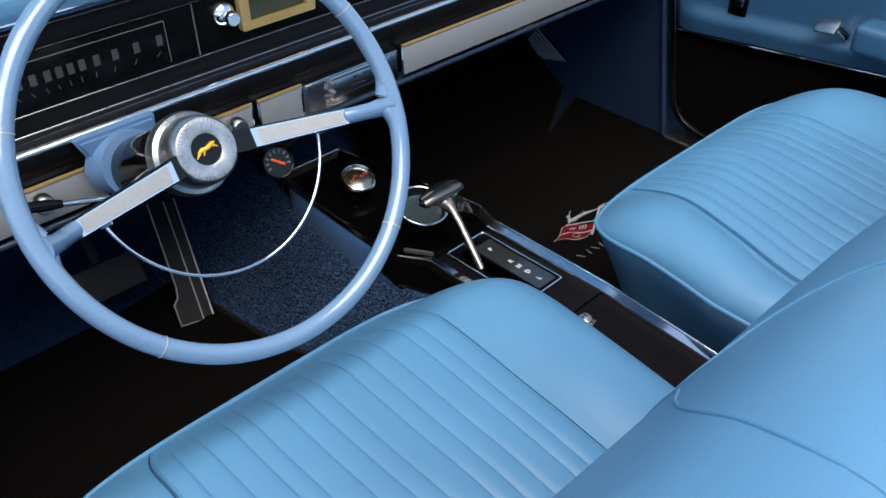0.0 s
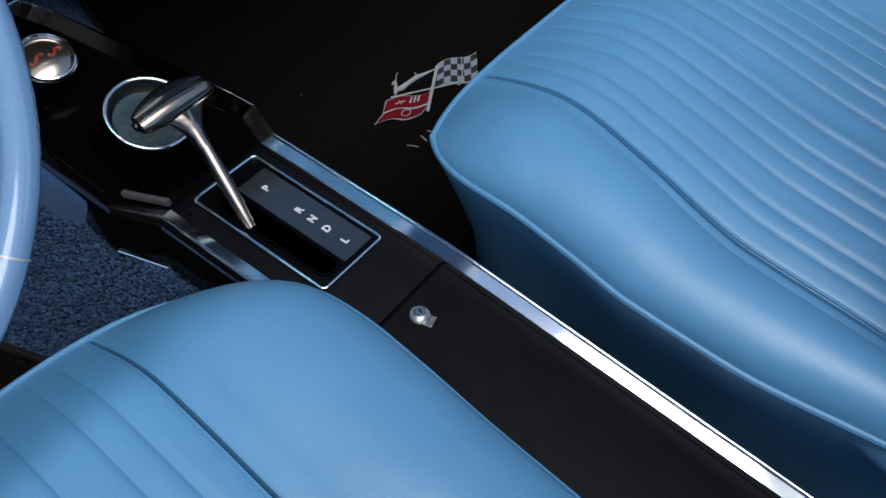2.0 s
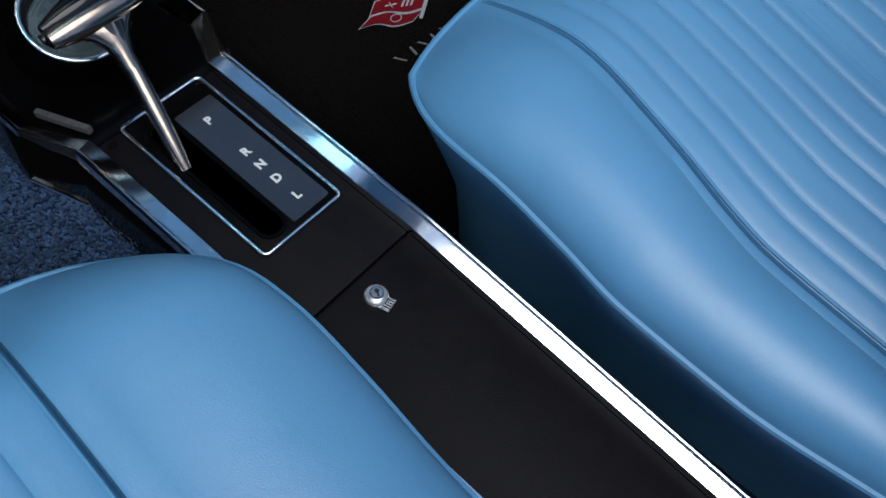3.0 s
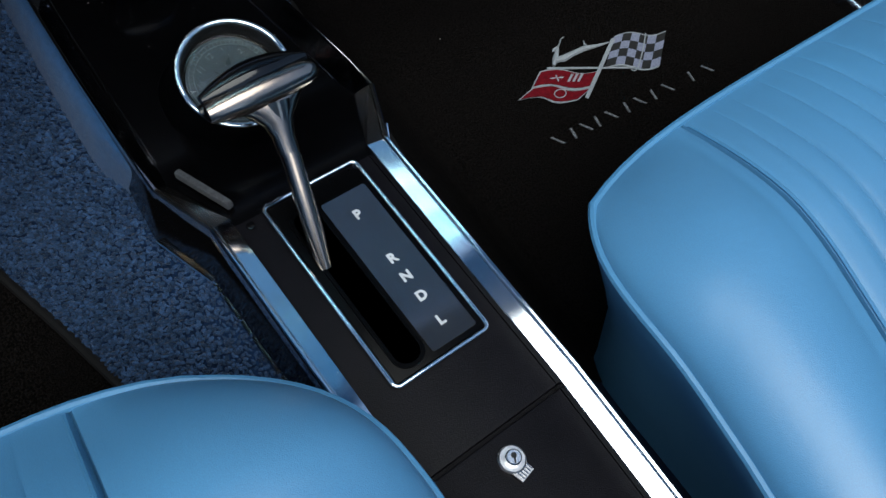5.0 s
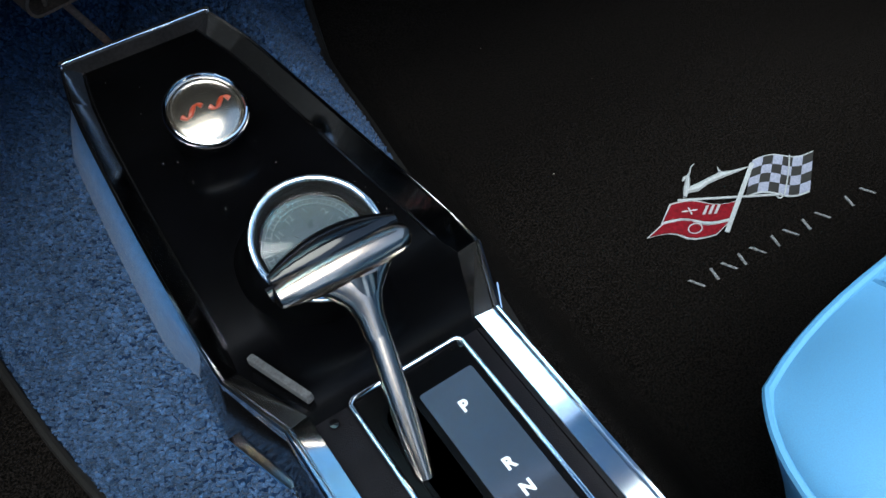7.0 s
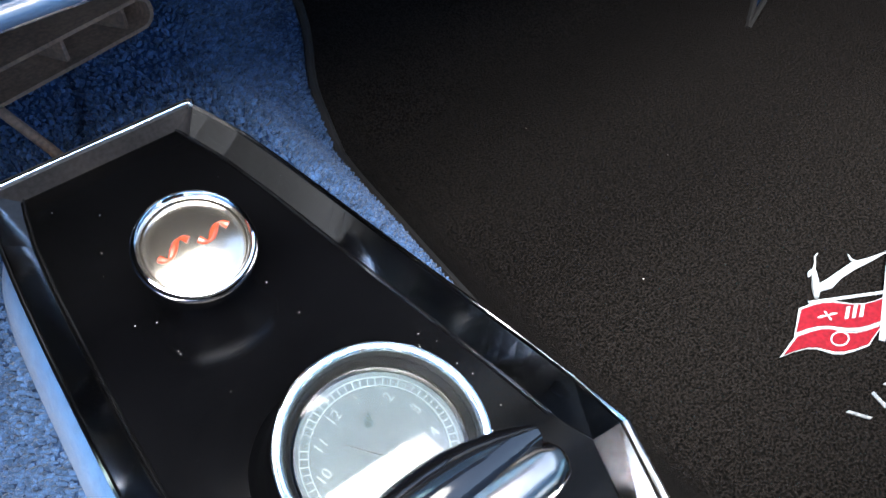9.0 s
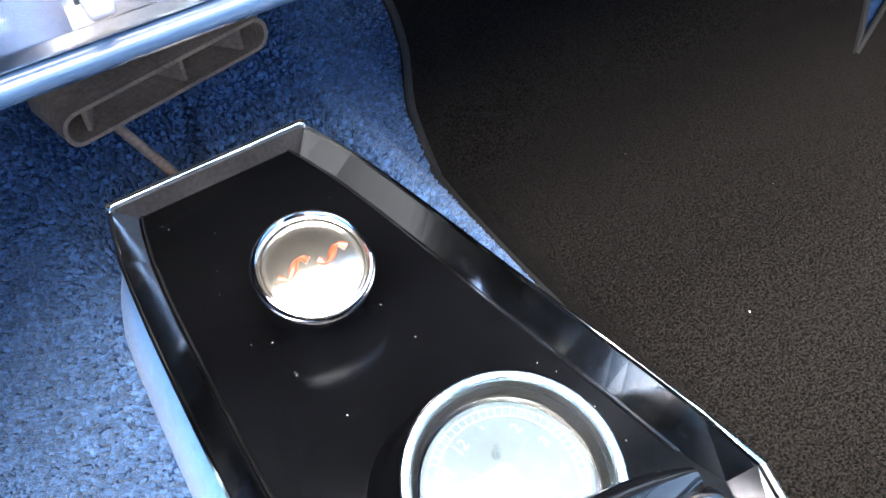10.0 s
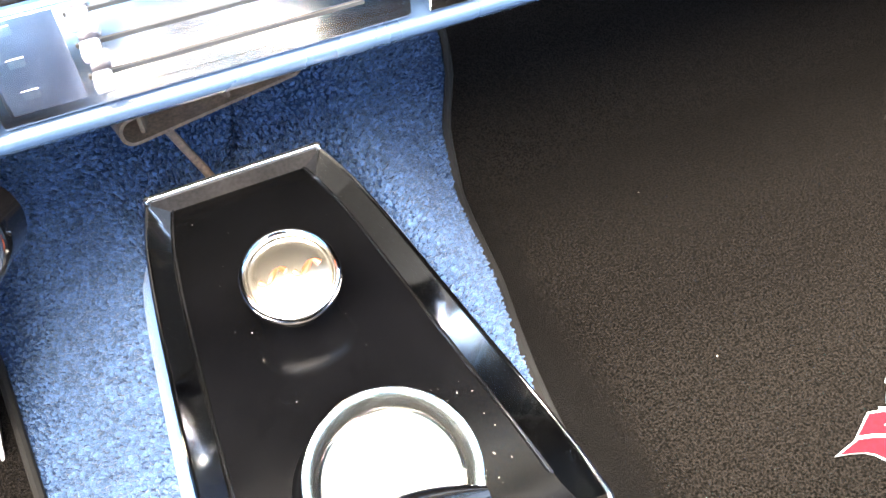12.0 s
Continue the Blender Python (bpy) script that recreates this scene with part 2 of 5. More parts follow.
def sweep(profile, stations, bm=None, cap=True):
    """Joins copies of a closed profile: stations give, for each (a, b) of the profile, a place."""
    b = bmesh.new()
    rows = [[b.verts.new(s(a, c)) for a, c in profile] for s in stations]
    n = len(profile)
    for p, q in zip(rows, rows[1:]):
        for i in range(n):
            b.faces.new((p[i], p[(i + 1) % n], q[(i + 1) % n], q[i]))
    if cap:
        b.faces.new(rows[0][::-1])
        b.faces.new(rows[-1])
    return join(bm, b)


def grid(fn, us, vs, bm=None):
    b = bmesh.new()
    rows = [[b.verts.new(fn(u, v)) for u in us] for v in vs]
    for p, q in zip(rows, rows[1:]):
        for i in range(len(us) - 1):
            b.faces.new((p[i], p[i + 1], q[i + 1], q[i]))
    return join(bm, b)


def prism(outline, z0, z1, bm=None, m=None, bevel=0.0):
    """A flat piece from an outline in x, y between two heights."""
    b = bmesh.new()
    lo = [b.verts.new((x, y, z0)) for x, y in outline]
    hi = [b.verts.new((x, y, z1)) for x, y in outline]
    b.faces.new(lo[::-1])
    top = b.faces.new(hi)
    n = len(outline)
    for i in range(n):
        b.faces.new((lo[i], lo[(i + 1) % n], hi[(i + 1) % n], hi[i]))
    if bevel:
        bmesh.ops.bevel(b, geom=list(top.edges), offset=bevel, segments=2, affect="EDGES")
    if m is not None:
        bmesh.ops.transform(b, matrix=m, verts=b.verts)
    return join(bm, b)


def rounded(x0, y0, x1, y1, r, seg=5):
    out = []
    for cx, cy, a in ((x1 - r, y1 - r, 0), (x0 + r, y1 - r, 90), (x0 + r, y0 + r, 180), (x1 - r, y0 + r, 270)):
        for i in range(seg + 1):
            t = radians(a + 90 * i / seg)
            out.append((cx + r * math.cos(t), cy + r * math.sin(t)))
    return out


def ring_prism(outer, inner, z0, z1, bm=None, m=None):
    """A flat frame between two outlines with the same number of corners."""
    b = bmesh.new()
    loops = [[b.verts.new((x, y, z)) for x, y in o] for o, z in ((outer, z0), (outer, z1), (inner, z1), (inner, z0))]
    n = len(outer)
    for k in range(4):
        p, q = loops[k], loops[(k + 1) % 4]
        for i in range(n):
            b.faces.new((p[i], p[(i + 1) % n], q[(i + 1) % n], q[i]))
    if m is not None:
        bmesh.ops.transform(b, matrix=m, verts=b.verts)
    return join(bm, b)


def text_mesh(name, body, size, m, material, parent, depth=0.0004, bold=0.0, stretch=1.0):
    cu = bpy.data.curves.new(name, "FONT")
    cu.body, cu.size, cu.extrude, cu.offset = body, size, depth, bold
    cu.align_x, cu.align_y = "CENTER", "CENTER"
    tmp = bpy.data.objects.new(name, cu)
    scene.collection.objects.link(tmp)
    me = bpy.data.meshes.new_from_object(tmp.evaluated_get(bpy.context.evaluated_depsgraph_get()))
    bpy.data.objects.remove(tmp)
    me.transform(m @ Matrix.Diagonal((stretch, 1, 1, 1)))
    me.materials.clear()
    me.materials.append(material)
    ob = new(name, me)
    ob.parent = parent
    return ob


def lerp(a, b, t):
    return a + (b - a) * t


def flow(pairs, x):
    """A smooth line through (x, value) pairs, with no overshoot."""
    if x <= pairs[0][0]:
        return pairs[0][1]
    if x >= pairs[-1][0]:
        return pairs[-1][1]
    grad = [(q[1] - p[1]) / (q[0] - p[0]) for p, q in zip(pairs, pairs[1:])]
    for k, (p, q) in enumerate(zip(pairs, pairs[1:])):
        if x <= q[0]:
            h = q[0] - p[0]
            ends = []
            for a, c in ((k - 1, k), (k, k + 1)):
                if a < 0 or c >= len(grad):
                    ends.append(grad[k])
                elif grad[a] * grad[c] <= 0:
                    ends.append(0.0)
                else:
                    ends.append(2 * grad[a] * grad[c] / (grad[a] + grad[c]))
            t = (x - p[0]) / h
            return p[1] * (1 + 2 * t) * (1 - t) ** 2 + ends[0] * h * t * (1 - t) ** 2 + q[1] * t * t * (3 - 2 * t) - ends[1] * h * t * t * (1 - t)


def curve(pairs, x):
    """Straight steps through (x, value) pairs, eased."""
    if x <= pairs[0][0]:
        return pairs[0][1]
    for (x0, v0), (x1, v1) in zip(pairs, pairs[1:]):
        if x <= x1:
            t = (x - x0) / (x1 - x0)
            t = t * t * (3 - 2 * t)
            return v0 + (v1 - v0) * t
    return pairs[-1][1]


# ---- the setting: ground, floor, tunnel, walls of the cabin ----
ground = put("ground", box(0, 0, -0.40, 400, 400, 0.1), GROUND_MAT)
tagged(ground, "grey asphalt ground under the car", "ground", kind="structure")


def floor_height(x, y):
    """Floor pan with the gearbox tunnel down the middle and the toe board in front."""
    ax = abs(x + 0.005)
    k = min(1.0, max(0.0, (ax - 0.078) / 0.137)) ** 0.85
    hump = 0.168 * (1 - k * k * (3 - 2 * k))
    line = -0.012 + 0.27 * (y - 0.542)
    hump -= 0.011 * math.exp(-((x - line) / 0.006) ** 2) * min(1.0, max(0.0, (y - 0.49) / 0.03)) * min(1.0, max(0.0, (0.64 - y) / 0.04))
    toe = max(0.0, (y - 0.60) * 0.72)
    lift = max(0.0, (y - 0.58)) * 0.60
    return max(hump + lift * (1 if ax < 0.25 else max(0, 1 - (ax - 0.25) / 0.1)), toe)


xs = [-0.78 + 1.56 * i / 312 for i in range(313)]
ys = [-1.25 + 2.11 * i / 160 for i in range(161)]
floor = put("floor", grid(lambda x, y: (x, y, floor_height(x, y) + 0.0016 * noise.noise((x * 60, y * 60, 0))), xs, ys), CARPET)
tagged(floor, "blue loop carpet over floor and gearbox tunnel", "carpet", kind="structure")
def edge_r(y):
    return flow([(0.05, 0.072), (0.13, 0.078), (0.20, 0.092), (0.26, 0.095), (0.3065, 0.104), (0.355, 0.118), (0.402, 0.134), (0.4388, 0.146), (0.506, 0.160), (0.54, 0.167), (0.60, 0.182), (0.64, 0.1925), (0.695, 0.2205), (0.72, 0.227)], y), 0.779


def edge_l(y):
    return -0.745, flow([(0.10, -0.148), (0.22, -0.172), (0.33, -0.197), (0.45, -0.215), (0.60, -0.235)], y)


loop_v, loop_f = [], []
rnd = random.Random(5)
for x0_, x1_, y0_, y1_ in ((-0.262, -0.062, -0.06, 0.80), (0.045, 0.235, 0.02, 0.80), (-0.062, 0.045, 0.49, 0.80)):
    st = 0.0031
    for iy in range(int((y1_ - y0_) / st)):
        x_ = x0_ + rnd.uniform(0, st)
        while x_ < x1_:
            xc, yc = x_ + rnd.uniform(-0.0008, 0.0008), y0_ + (iy + rnd.uniform(-0.45, 0.45)) * st
            nx_ = (floor_height(xc + 0.004, yc) - floor_height(xc - 0.004, yc)) / 0.008
            ny_ = (floor_height(xc, yc + 0.004) - floor_height(xc, yc - 0.004)) / 0.008
            x_ += st * rnd.uniform(0.75, 1.3) / math.sqrt(1 + nx_ * nx_)
            if (xc > edge_r(yc)[0] - 0.001 and yc < 0.80) or (xc < edge_l(yc)[1] + 0.001 and yc < 0.602):
                continue
            nn = Vector((-nx_, -ny_, 1)).normalized()
            ta = Vector((1, 0, nx_)).normalized()
            tb = nn.cross(ta)
            at = Vector((xc, yc, floor_height(xc, yc))) - nn * 0.0006
            a_, r_, h_ = rnd.uniform(0, math.pi), rnd.uniform(0.0015, 0.0025), rnd.uniform(0.0018, 0.0050)
            lean = ta * rnd.uniform(-0.0014, 0.0014) + tb * rnd.uniform(-0.0014, 0.0014)
            long_ = rnd.uniform(0.38, 0.65)
            k_ = len(loop_v)
            for lev, rad in ((0.0, 1.0), (0.75, 0.85)):
                for q in range(5):
                    t = 2 * math.pi * q / 5
                    u_, v_ = r_ * rad * math.cos(t), r_ * rad * long_ * math.sin(t)
                    loop_v.append(at + ta * (u_ * math.cos(a_) - v_ * math.sin(a_)) + tb * (u_ * math.sin(a_) + v_ * math.cos(a_)) + nn * (h_ * lev) + lean * lev)
            loop_v.append(at + nn * h_ + lean)
            for q in range(5):
                w = (q + 1) % 5
                loop_f.append((k_ + q, k_ + w, k_ + 5 + w, k_ + 5 + q))
                loop_f.append((k_ + 5 + q, k_ + 5 + w, k_ + 10))
loop_me = bpy.data.meshes.new("carpet_loops")
loop_me.from_pydata(loop_v, [], loop_f)
loop_me.polygons.foreach_set("use_smooth", [True] * len(loop_me.polygons))
loop_me.materials.append(LOOPS)
tagged(new("carpet_loops", loop_me), "tufted blue carpet loops on tunnel and toe board", "carpet pile", kind="stuff")
under = put("floor_pan", box(0, -0.2, -0.06, 1.6, 2.14, 0.05), DARK)
tagged(under, "black steel floor pan under the carpet", "floor", kind="structure")
wall_front = put("wall_front", box(0, 0.875, 0.28, 1.6, 0.03, 0.70), DARK)
tagged(wall_front, "black firewall behind the dashboard", "wall", kind="structure")
wall_back = put("wall_back", box(0, -1.28, 0.24, 1.6, 0.05, 0.66, 0.01), BODY)
tagged(wall_back, "plain blue body panel behind the seats", "wall", kind="structure")
wall_left = put("wall_left", box(-0.82, -0.2, 0.235, 0.05, 2.1, 0.63, 0.012), BODY)
tagged(wall_left, "plain blue body side under the window line", "wall", kind="structure")
body_right = put("wall_right", box(0.86, -0.2, 0.19, 0.05, 2.1, 0.74, 0.012), BODY)
tagged(body_right, "plain blue outer body side", "wall", kind="structure")

# kick panel beside the passenger's feet
kick = empty("kick_panel", pose(0.79, 0.5, 0.0))
tagged(kick, "navy blue moulded kick panel with louvred vent", "kick panel")
SIDE = Matrix(((0, 0, 1, 0), (1, 0, 0, 0), (0, 1, 0, 0), (0, 0, 0, 1)))  # outlines drawn as (y, z), thickness along x
part("panel", prism([(-0.173, 0.0), (0.36, 0.0), (0.36, 0.45), (-0.093, 0.45)], -0.010, 0.010, m=SIDE, bevel=0.005), NAVY, kick)
part("pillar_edge", tube([(-0.011, lerp(-0.170, -0.096, k / 8), lerp(0.005, 0.45, k / 8)) for k in range(9)], 0.006, 10), NAVY, kick)
for i in range(7):
    t = (i + 0.6) / 7.2
    a_, c_ = (lerp(0.102, 0.178, t), lerp(0.081, 0.064, t)), (lerp(0.198, 0.239, t), lerp(0.135, 0.078, t))
    part("louvre", tube([(-0.013, *a_), (-0.015, (a_[0] + c_[0]) / 2, (a_[1] + c_[1]) / 2), (-0.013, *c_)], 0.0024, 8), LOUVRE, kick)
part("vent_trim", tube([(-0.013, 0.100, 0.078), (-0.014, 0.150, 0.108), (-0.013, 0.200, 0.137)], 0.0022, 8), CHROME, kick, "thin bright vent edge")

# ---- passenger door ----
door = empty("car_door", pose(0.79, -0.35, 0.0))
tagged(door, "closed blue vinyl car door with black carpeted lower panel", "car door")


def belt(y):
    """Height that the moulding gains towards the rear."""
    return 0.102 * (0.612 - max(y, 0.24))


def door_skin(y, z):
    """The inner face: a bulged upper pad and a flat lower panel."""
    bulge = curve([(0.0, 0.0), (0.235, 0.0), (0.250, 0.014), (0.275, 0.017), (0.305, 0.003), (0.44, 0.003), (0.50, 0.03), (0.60, 0.035)], z)
    front = curve([(0.645, 1.0), (0.675, 0.0)], y)
    rise = belt(y) * curve([(0.25, 1.0), (0.40, 0.0)], z)
    return (-bulge * front, y + max(0.0, (y - 0.30) / 0.375) * (0.018 + 0.18 * (z - 0.27)), z + rise)


def slab(fn, us, vs, back):
    b = grid(fn, us, vs)
    geo = bmesh.ops.extrude_face_region(b, geom=b.faces[:])
    for v in geo["geom"]:
        if isinstance(v, bmesh.types.BMVert):
            v.co.x = back
    return b


vs = [0.248 + 0.354 * i / 60 for i in range(61)]
us = [-0.55 + 1.225 * i / 60 for i in range(61)]
part("upper_pad", slab(lambda y, z: door_skin(y, z), us, vs, 0.03), DOOR_VINYL_SHADED, door)
part("lower_panel", prism([(-0.55, 0.030), (0.600, 0.030), (0.643, 0.044), (0.668, 0.085), (0.699, 0.236), (0.24, 0.282), (-0.55, 0.282)], 0.002, 0.022, m=SIDE, bevel=0.004), RUBBER, door, "black carpeted lower panel")
part("moulding", tube([(-0.012 if i > 1 else -0.005, 0.690 - 0.04 * i, 0.2440 + belt(0.690 - 0.04 * i)) for i in range(31)], 0.0026, 8), CHROME, door, "thin chrome moulding")
seal = [(-0.004, 0.7065 + 0.18 * (z_ - 0.27), z_) for z_ in [0.60 - 0.02 * i for i in range(26)]] + [(-0.004, y_, z_) for y_, z_ in ((0.670, 0.080), (0.663, 0.064), (0.648, 0.048), (0.624, 0.038), (0.590, 0.032))] + [(-0.004, 0.56 - 0.05 * i, 0.030) for i in range(22)]
part("weather_seal", tube(seal, 0.008, 8), BLACK_GLOSS, door, "black rubber door seal")
part("seal_bead", tube([(-0.011, y_ - 0.008, z_ + 0.003) for x_, y_, z_ in seal], 0.0014, 6), BRUSHED, door, "thin dull bead along the seal")
sill = put("door_sill", box(0.764, -0.300, 0.013, 0.05, 1.22, 0.024, 0.007, 3), BRUSHED)
tagged(sill, "chrome door sill plate", "sill plate", kind="structure")
lock_plate = part("handle_cup", box(-0.006, 0.570, 0.325, 0.008, 0.038, 0.050, 0.004), BLACK_GLOSS, door, "black recessed latch cup")
part("latch", box(-0.014, 0.567, 0.330, 0.012, 0.022, 0.018, 0.004), CHROME, lock_plate, "chrome latch")
crank = part("window_crank", box(-0.030, 0.388, 0.340, 0.030, 0.040, 0.006, 0.0025, m=pose(0, 0, 0, -10, -38, 0)), BRUSHED, door, "chrome door release handle")
part("crank_stem", tube([(-0.004, 0.358, 0.316), (-0.014, 0.361, 0.330), (-0.024, 0.372, 0.341)], 0.007, 10), CHROME, crank)
part("armrest", box(-0.03, 0.083, 0.342, 0.06, 0.50, 0.050, 0.012, 3), DOOR_VINYL_SHADED, door, "blue padded armrest")


# ---- bucket seats ----
def cushion_point(s, u, v, lift=0.0):
    """u from inner (-1) to outer (1) edge, v from front (1) to back (-1)."""
    mid, my = (s["x0"] + s["x1"]) / 2, (s["y0"] + s["y1"]) / 2
    f = v if v > 0 else 0.0
    au = abs(u)
    if u < 0:
        base = flow(s["inner"], v)
        edge_x = base + (s["corner"][0] - base) * f ** s["p"]
        x = mid + (mid - edge_x) * u
        front = s["y1"] - (s["y1"] - s["corner"][1]) * au ** 5
    else:
        x = mid + (s["x1"] - mid) * u * (1 - 0.17 * f ** 6)
        front = s["y1"] - 0.028 * au ** 5
    y = my + (front - my) * v if v > 0 else my + (my - s["y0"]) * v * (1 - 0.022 * au ** 5)
    edge = curve([(-1, s["zb"]), (0.0, s["zm"]), (0.60, s["zm"]), (1.0, s["zf"])], v)
    crown = (0.020 * (1 - au ** 5) + 0.012 * (1 - au * au)) * (1 - f ** 5.5)
    edge -= s.get("drop", 0.0) * max(0.0, (u - 0.45) / 0.55) ** 2
    return x, y, edge + crown + lift


def seat(name, s, mirror, label, pleats=13):
    """A bucket seat: pleated cushion, piping, skirt, leaning backrest."""
    sx = -1 if mirror else 1
    top = empty(name, pose(sx * (s["x0"] + s["x1"]) / 2, s["y0"] + 0.2, 0.0))
    tagged(top, label, "car seat", group="front bucket seats")
    inv = top.matrix_world.inverted()

    def place(x, y, z):
        return inv @ Vector((sx * x, y, z))

    hx = (s["x1"] - s["x0"]) / 2
    mid = (s["x0"] + s["x1"]) / 2

    def seam_u(v, side):
        if side < 0:
            x = flow(s["seam"], v)
            base = flow(s["inner"], v)
            return (x - mid) / (mid - (base + (s["corner"][0] - base) * max(0.0, v) ** s["p"]))
        x = lerp(*s["seam_out"], (1 - v) / 2)
        return (x - mid) / hx

    # columns: side panels, the two seams, the pleats between them
    offs = [(-0.010, 0), (-0.0040, -0.0005), (-0.0016, -0.0022), (-0.0008, -0.0062), (0, -0.0095), (0.0008, -0.0062), (0.0016, -0.0022), (0.0040, -0.0005), (0.010, 0)]
    fine = [(-0.0095, 0.0007), (-0.0060, 0.0004), (-0.0030, -0.0004), (-0.0012, -0.0012), (0, -0.0018), (0.0007, -0.0012), (0.0018, -0.0003), (0.0045, 0.0004), (0.0085, 0.0007)]
    cols = [("in", (i / 18) ** 1.5, 0.0) for i in range(18)]
    cols += [("seam", -1, o, g) for o, g in offs]
    for k in range(1, pleats):
        press = s.get("press", {}).get(k, 1.0)
        cols += [("pleat", (k + 0.12 * math.sin(2.3 * k)) / pleats, o, g * press) for o, g in fine]
    cols += [("seam", 1, o, g) for o, g in offs]
    cols += [("out", 1 - (1 - i / 18) ** 1.4, 0.0) for i in range(1, 19)]

    def col_point(c, v):
        ua, ub = seam_u(v, -1), seam_u(v, 1)
        g = 0.0
        bulge = 0.0
        fade = curve([(0.80, 1.0), (0.97, 0.25)], v)
        if c[0] == "in":
            u = lerp(-1, ua - 0.010 / hx, c[1])
            bulge = s.get("bolster", 0.056) * c[1] ** 0.5 * (1 - c[1]) ** 0.85
        elif c[0] == "out":
            u = lerp(ub + 0.010 / hx, 1, c[1])
            bulge = s.get("roll", 0.050) * (1 - c[1]) ** 0.7 * c[1] ** 1.1
        elif c[0] == "seam":
            u = (ua if c[1] < 0 else ub) + c[2] / hx
            g = c[3]
        else:
            u = lerp(ua, ub, c[1]) + c[2] / hx
            g = c[3] * fade
        f = abs(v) ** 6 if v > 0 else 0
        x, y, z = cushion_point(s, u, v)
        wob = 0.0016 * noise.noise((x * 9, y * 9, s["y1"] * 40))
        return place(x, y, z + g * (1 - 0.6 * f) + bulge * (1 - f) + wob)

    vsamp = [-1 + 2 * i / 46 for i in range(47)]
    vsamp = [v for v in vsamp if v < 0.85] + [0.87, 0.90, 0.93, 0.955, 0.975, 0.99, 1.0]
    b = bmesh.new()
    rows = [[b.verts.new(col_point(c, v)) for c in cols] for v in vsamp]
    for p, q in zip(rows, rows[1:]):
        for i in range(len(cols) - 1):
            b.faces.new((p[i], p[i + 1], q[i + 1], q[i]))
    part("cushion", b, BLUE_VINYL, top)
    for side_ in (-1, 1):
        welt = []
        for v in vsamp:
            if v < 0.985:
                u = seam_u(v, side_) - side_ * 0.0030 / hx
                x, y, z = cushion_point(s, u, v)
                welt.append(place(x, y, z - 0.0006 + 0.0016 * noise.noise((x * 9, y * 9, s["y1"] * 40))))
        part("seam_welt", tube(welt, 0.0013, 6), BLUE_PIPING, top)
    # the edge runs back to front on the inner side, across, and back on the outer side
    edge = [cushion_point(s, -1, v) for v in vsamp] + [cushion_point(s, -1 + 2 * i / 30, 1) for i in range(1, 30)] + [cushion_point(s, 1, v) for v in reversed(vsamp)]
    part("piping", tube([place(*p) for p in edge], 0.0030, 8), BLUE_PIPING, top, "blue welted piping")
    cxm, cym = mid, (s["y0"] + s["y1"]) / 2
    b = bmesh.new()
    levels = [(0.0, 0.0), (0.008, 0.002), (0.03, 0.012), (0.07, 0.030), (0.12, 0.050), (0.20, 0.066), (0.27, 0.070)]
    rows = []
    for d, inset in levels:
        row = []
        for x, y, z in edge:
            w = Vector((cxm - x, cym - y, 0))
            w = w.normalized() * inset
            row.append(b.verts.new(place(x + w.x, y + w.y, max(0.02, z - 0.002 - d))))
        rows.append(row)
    for p, q in zip(rows, rows[1:]):
        for i in range(len(edge) - 1):
            b.faces.new((p[i], p[i + 1], q[i + 1], q[i]))
    part("skirt", b, BLUE_VINYL, top)
    part("seat_base", box(0, 0.0, 0, hx * 1.45, (s["y1"] - s["y0"]) * 0.66, 0.13, 0.01, m=pose(0, 0.06, 0.075)), DARK, top, "black seat frame")

    # backrest: a rounded section carried across the seat, drawn in at both ends
    dy = s["back"]
    sec = [(-0.30, 0.225), (-0.345, 0.27), (-0.362, 0.33), (-0.364, 0.41), (-0.362, 0.47), (-0.371, 0.535), (-0.390, 0.595), (-0.418, 0.645), (-0.455, 0.685), (-0.497, 0.703), (-0.535, 0.690), (-0.560, 0.645), (-0.565, 0.56), (-0.555, 0.40), (-0.52, 0.25), (-0.46, 0.215)]
    n_sec = len(sec)

    def sec_at(q):
        """Smooth closed curve through the section, q from 0 to 1."""
        f_ = q * n_sec
        k = int(math.floor(f_))
        t = f_ - k
        p = [sec[(k + o) % n_sec] for o in (-1, 0, 1, 2)]
        return [0.5 * (2 * p[1][m] + (p[2][m] - p[0][m]) * t + (2 * p[0][m] - 5 * p[1][m] + 4 * p[2][m] - p[3][m]) * t * t + (3 * p[1][m] - p[0][m] - 3 * p[2][m] + p[3][m]) * t ** 3) for m in (0, 1)]

    def back_point(a, q, grow=0.0):
        y, z = sec_at(q)
        e = max(0.0, 1 - abs(a) ** 9) ** 0.5
        cy_, cz_ = -0.46 - 0.02 * (z - 0.45), 0.45
        f_ = max(e, 0.02)
        y = cy_ + (y - cy_) * f_ + grow
        z = cz_ + (z - cz_) * (0.86 + 0.14 * e) + grow * 0.5
        w = hx * 0.985 * (1 - 0.08 * max(0.0, z - 0.30) / 0.4)
        return place(mid + w * a, y + dy, z)

    au = [math.sin(math.pi / 2 * (-1 + 2 * i / 50)) for i in range(51)]
    b = bmesh.new()
    nq = 64
    rows = [[b.verts.new(back_point(a, k / nq)) for k in range(nq)] for a in au]
    for p, q in zip(rows, rows[1:]):
        for k in range(nq):
            b.faces.new((p[k], p[(k + 1) % nq], q[(k + 1) % nq], q[k]))
    b.faces.new(rows[0])
    b.faces.new(rows[-1][::-1])
    part("backrest", b, BLUE_VINYL, top)
    line = s["back_seam"]
